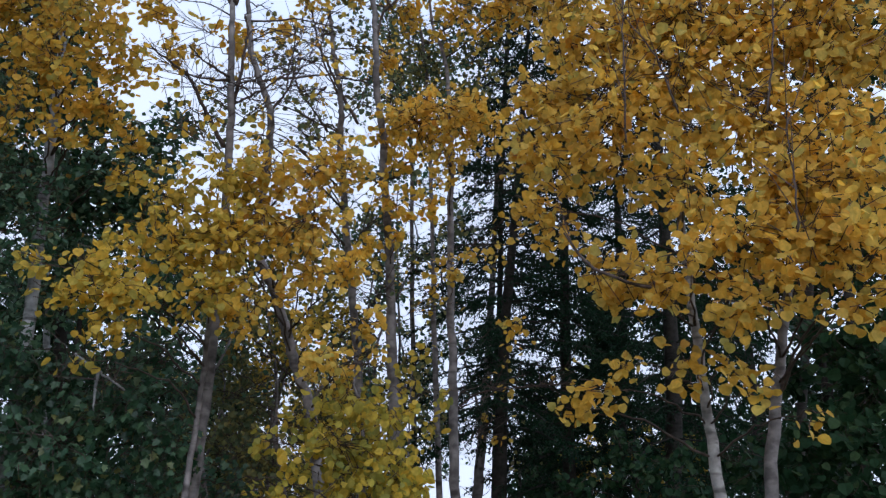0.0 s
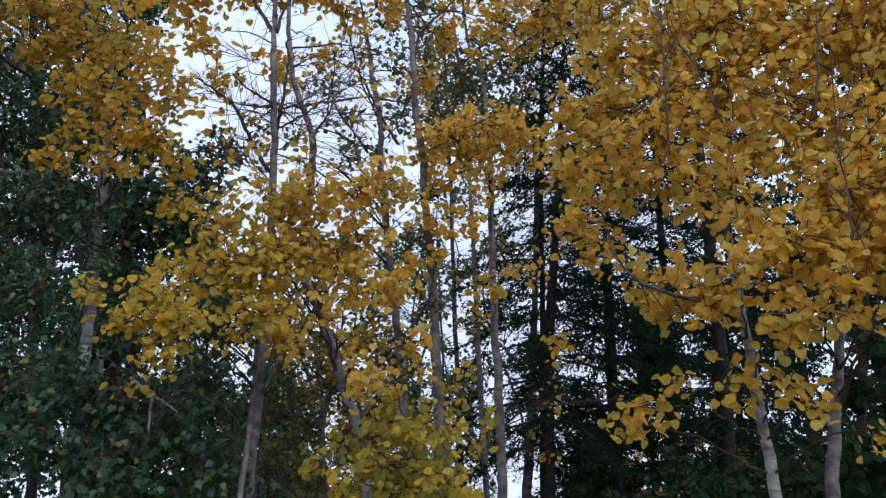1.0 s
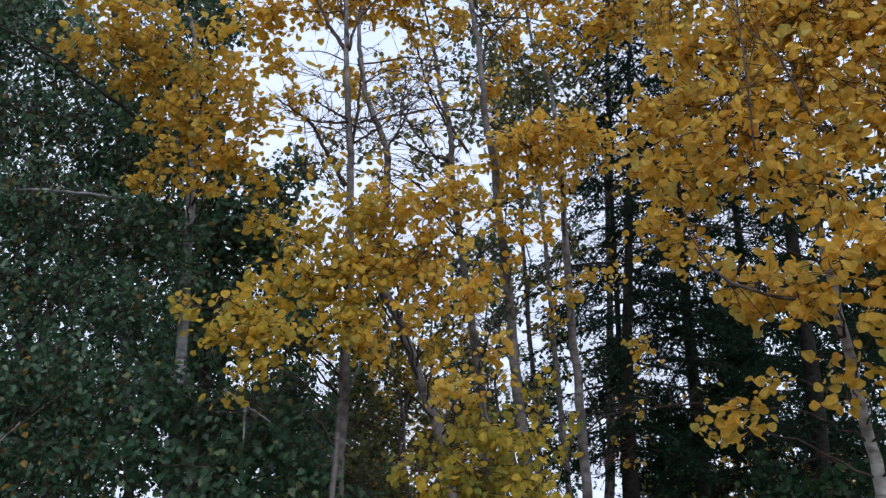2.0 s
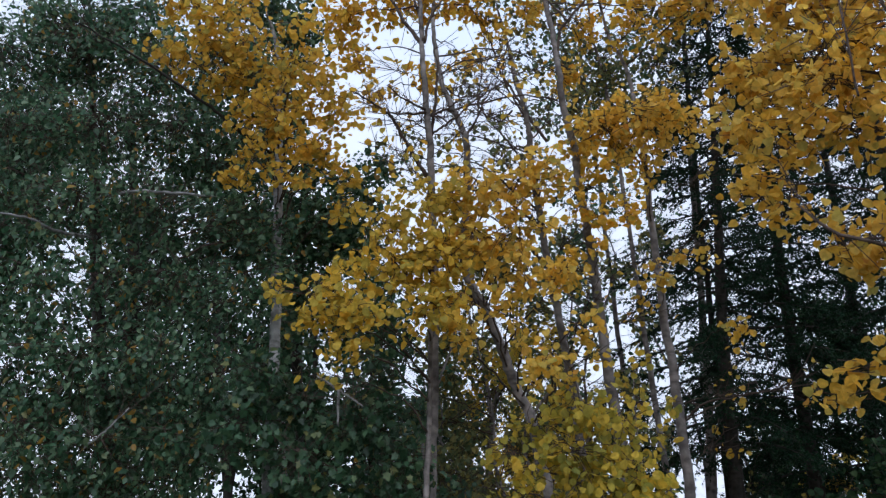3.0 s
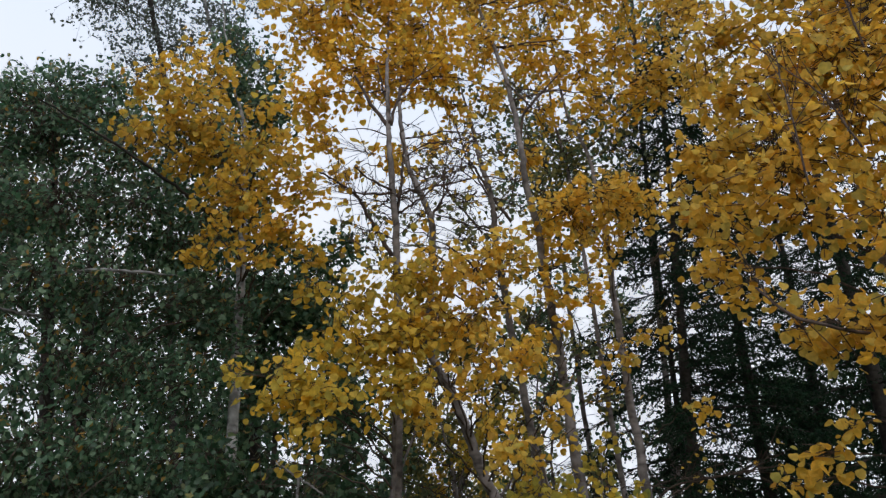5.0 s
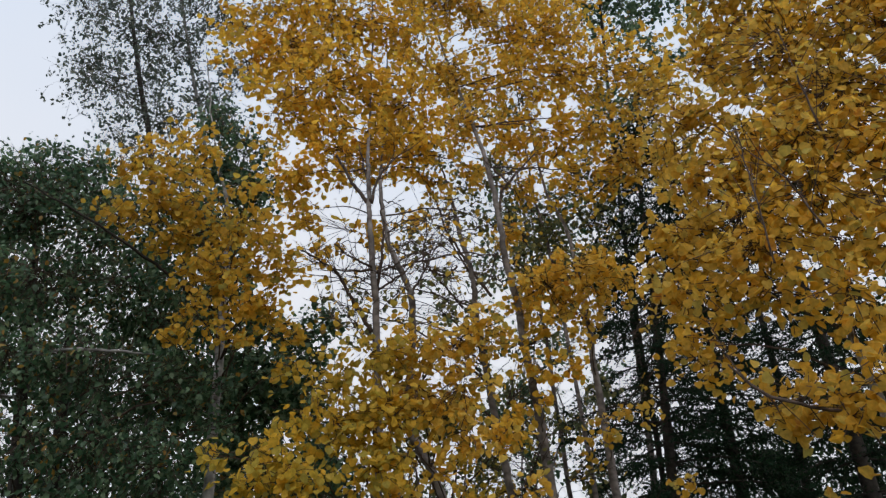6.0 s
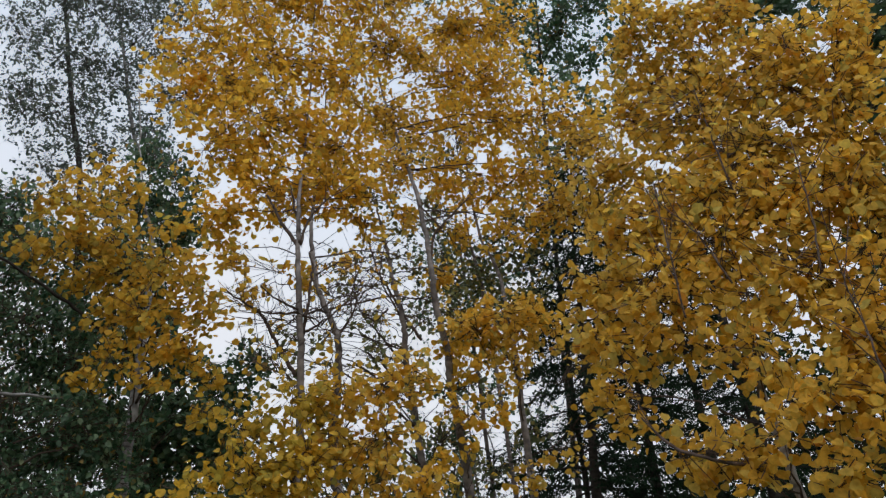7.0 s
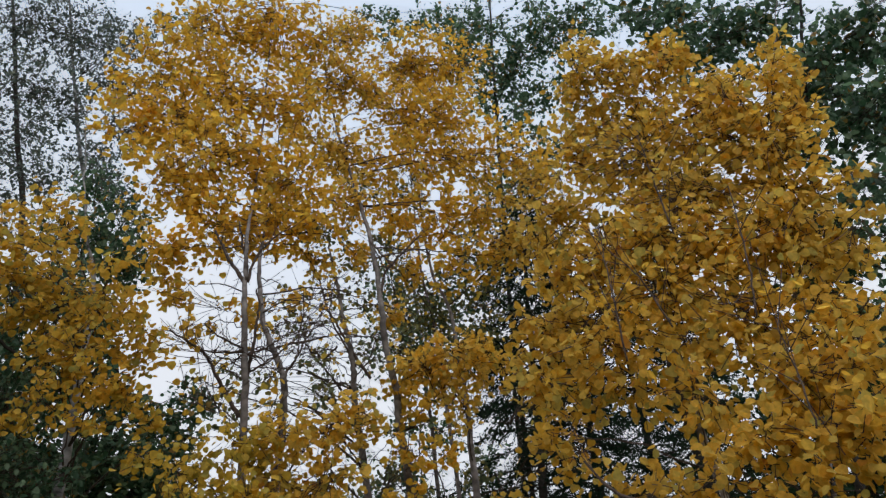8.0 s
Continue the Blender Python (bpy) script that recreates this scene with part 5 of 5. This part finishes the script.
M3_CLUMPS = [
    (2.49, 4.42, 2.49, 0.25),
    (2.59, 4.21, 2.37, 0.24),
    (2.20, 4.42, 1.87, 0.20),
    (2.41, 4.31, 1.99, 0.26),
    (2.47, 4.13, 1.85, 0.27),
    (2.20, 4.42, 1.64, 0.22),
    (2.39, 4.18, 1.61, 0.23),
    (2.80, 4.38, 2.70, 0.19),
    (2.92, 4.61, 3.41, 0.32),
    (2.43, 4.60, 2.67, 0.17),
    (2.01, 5.08, 1.83, 0.22),
    (3.21, 4.89, 5.00, 0.43),
    (2.40, 4.90, 2.35, 0.20),
    (2.59, 4.21, 2.17, 0.24),
]
# canopy shade on this aspen is put into its dark leaf colour
broadleaf("aspen_tree", "leafy aspen at the edge of the spruces, its green darkened for shade", "aspen", GREENS, M3_TRUNK, M3_CLUMPS, "round", SHADEGREEN, DARK_BARK, 0.058, 2.2, 300, spread=0.7)

U_TRUNK = [
    (1.63, 6.29, -0.05, 0.0281),
    (1.63, 6.29, 0.72, 0.0229),
    (1.64, 6.29, 1.60, 0.0208),
    (1.65, 6.29, 1.75, 0.0182),
    (1.65, 6.29, 1.98, 0.0104),
    (1.66, 6.29, 2.12, 0.003),
]
U_CLUMPS = [
    (1.55, 6.18, 1.97, 0.20),
    (1.85, 6.09, 1.88, 0.23),
    (1.31, 6.23, 1.75, 0.20),
    (1.59, 6.03, 1.70, 0.23),
    (1.92, 5.94, 1.65, 0.20),
    (1.03, 6.29, 1.66, 0.18),
]
# the spruces' shade on the bush is painted in by the darkened leaf
broadleaf("hazel_bush", "low green bush under the dark spruces, shade put into its leaf colour", "bush", GREENS, U_TRUNK, U_CLUMPS, "round", SHADEGREEN, DARK_BARK, 0.05, 0.9, 100)

Y_TRUNK = [
    (2.35, 9.35, -0.05, 0.022),
    (2.36, 9.33, 0.80, 0.017),
    (2.34, 9.30, 1.60, 0.012),
    (2.33, 9.28, 2.40, 0.003),
]
Y_CLUMPS = [
    (2.31, 9.19, 2.22, 0.44),
    (2.67, 9.12, 1.92, 0.42),
    (1.89, 9.30, 2.00, 0.38),
    (2.99, 9.01, 2.04, 0.34),
]
broadleaf("hazel_bush", "yellow-green bush in a gap behind the spruces", "bush", GREENS, Y_TRUNK, Y_CLUMPS, "disc", LIME, DARK_BARK, 0.055, 1.2, 0, spread=0.8)

# spruces
SP1 = [
    (0.53, 7.26, -0.05, 0.0937),
    (0.54, 7.26, 0.73, 0.0764),
    (0.55, 7.26, 1.61, 0.0694),
    (0.64, 7.25, 3.17, 0.0585),
    (0.82, 7.24, 4.77, 0.0407),
    (1.02, 7.19, 6.83, 0.0184),
    (1.16, 7.16, 8.06, 0.003),
]
SP2 = [
    (1.34, 7.95, -0.05, 0.0959),
    (1.34, 7.95, 0.73, 0.0782),
    (1.35, 7.95, 1.62, 0.0711),
    (1.41, 7.94, 3.59, 0.0599),
    (1.51, 7.92, 5.45, 0.0322),
    (1.58, 7.90, 7.20, 0.003),
]
SP3 = [
    (2.29, 7.46, -0.05, 0.13),
    (2.30, 7.45, 0.73, 0.1),
    (2.31, 7.45, 1.62, 0.0938),
    (2.42, 7.41, 2.97, 0.0793),
    (2.53, 7.38, 5.60, 0.0469),
    (2.59, 7.36, 7.10, 0.003),
]
SP4 = [
    (2.09, 8.86, -0.05, 0.0985),
    (2.10, 8.85, 0.73, 0.0802),
    (2.11, 8.85, 1.62, 0.0729),
    (2.27, 8.81, 3.51, 0.0596),
    (2.38, 8.78, 5.90, 0.036),
    (2.44, 8.77, 8.00, 0.003),
]
spruce("dark spruce with a thick trunk and drooping boughs", SP1, 2.3, 1.5, 28, 0.0)
spruce("dark spruce with dead lower twigs", SP2, 1.5, 1.4, 20, 0.5)
spruce("broad dark spruce behind the pale aspen", SP3, 1.2, 1.5, 19, 0.9)
spruce("slim dark spruce deep in the wood", SP4, 1.4, 1.6, 17, 0.3)


# slim saplings crowding behind the aspens
def slim_tree(az, dist, height, low, reach, cover, mat, label):
    a = radians(az)
    x, y = dist * math.sin(a), dist * math.cos(a)
    sway = rng.normal(0, 0.22, 2)
    trunk = [(x, y, -0.05, 0.024), (x + sway[0], y, height * 0.3, 0.019), (x - sway[1], y, height * 0.55, 0.014), (x + 1.5 * sway[0], y, height * 0.8, 0.009), (x, y, height, 0.003)]
    clumps = []
    for k in range(20):
        z = low + (height - low) * (k + rng.random()) / 20
        t, d = rng.uniform(0, 6.28), reach * rng.uniform(0.2, 1.0)
        clumps.append((x + d * math.cos(t), y + 0.6 * d * math.sin(t), z, rng.uniform(0.16, 0.30)))
    broadleaf("aspen_sapling", label, "aspen", "slim saplings", trunk, clumps[::2], "disc", mat, ASPEN_BARK, 0.045, cover, 0, spread=0.8, bare=clumps[1::2])


for az, dist, height, low, reach, cover, mat in [(-9.5, 7.4, 4.6, 1.2, 0.7, 0.8, OLIVE), (-6.5, 7.8, 5.6, 1.0, 0.7, 0.8, GREEN), (-4.2, 8.6, 6.4, 1.0, 0.8, 0.6, GREEN), (-1.5, 9.2, 7.4, 1.2, 0.8, 0.5, GREEN),
                                                 (0.8, 9.8, 8.5, 2.4, 0.8, 0.6, GREEN), (4.6, 8.8, 6.4, 2.8, 0.8, 0.7, SHADEGREEN), (-12.5, 7.6, 3.8, 1.0, 0.7, 1.0, LIME), (-15.5, 7.8, 3.4, 1.0, 0.7, 1.0, OLIVE), (-18.5, 7.2, 3.2, 0.9, 0.7, 1.0, OLIVE),
                                                 (-19.5, 6.6, 4.2, 1.4, 0.6, 0.9, GREEN), (-16.0, 6.9, 4.3, 1.2, 0.6, 0.9, OLIVE), (-13.0, 7.0, 4.4, 1.6, 0.6, 0.9, OLIVE), (-10.0, 6.9, 4.2, 1.4, 0.6, 0.9, LIME), (-8.0, 8.2, 5.2, 1.0, 0.8, 1.2, OLIVE), (-2.8, 10.5, 6.0, 1.0, 0.9, 1.1, OLIVE)]:
    slim_tree(az, dist, height, low, reach, cover, mat, {OLIVE: "slim olive-leaved sapling among bare twigs", GREEN: "slim sapling with sparse green leaves", SHADEGREEN: "slim green sapling beside the spruce, its leaf colour darkened for shade", LIME: "slim yellowing sapling behind the crooked aspen"}[mat])


# the wood behind
def back_tree(az, dist, height, reach, kind):
    """A tree of the wood behind, at az degrees east of ahead."""
    a = radians(az)
    x, y = dist * math.sin(a), dist * math.cos(a)
    lean = rng.normal(0, 0.12, 2)
    r = 0.012 * height
    trunk = [(x, y, -0.05, r * 1.2), (x + lean[0] * 0.5, y + lean[1] * 0.5, height * 0.45, r * 0.8), (x + lean[0] * 1.6, y + lean[1], height, 0.008)]
    clumps = []
    for k in range(12):
        z = height * rng.uniform(0.22, 0.98)
        t, d = rng.uniform(0, 6.28), reach * rng.uniform(0.1, 0.8) * (1.1 - 0.7 * z / height)
        clumps.append((x + d * math.cos(t), y + d * math.sin(t), z, reach * rng.uniform(0.28, 0.46)))
    # the green kind takes the leaf with shade in its colour
    mat, words, bark = {"olive": (OLIVE, "distant olive-green tree among thin trunks", ASPEN_BARK), "green": (SHADEGREEN, "distant green tree in the wood, its leaf colour darkened for shade", DARK_BARK),
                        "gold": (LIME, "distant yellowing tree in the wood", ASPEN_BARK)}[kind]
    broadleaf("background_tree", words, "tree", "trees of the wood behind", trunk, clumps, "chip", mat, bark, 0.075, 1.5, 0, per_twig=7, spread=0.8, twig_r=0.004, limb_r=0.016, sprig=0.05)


for az, dist, height, reach, kind in [(-40, 9, 5.2, 1.6, "green"), (-33, 8, 4.6, 1.4, "green"), (-27, 9, 4.4, 1.5, "green"), (-22, 8, 3.7, 1.2, "green"), (-17, 9, 2.9, 1.2, "olive"),
                                      (-13, 8, 2.6, 1.1, "olive"), (-9, 11, 3.2, 1.2, "gold"), (-6, 9, 3.6, 0.9, "olive"), (7.2, 12, 3.6, 0.9, "green"), (9.5, 10, 2.6, 1.0, "green"),
                                      (12.5, 10, 4.4, 1.3, "green"), (19, 9, 4.6, 1.2, "green"), (23, 8, 5.2, 1.4, "green"), (28, 8, 5.4, 1.5, "green"), (33, 8, 5.5, 1.5, "green"), (-50, 8, 5.5, 1.8, "green")]:
    back_tree(az, 1.3 * dist, 1.25 * height, 1.3 * reach, kind)
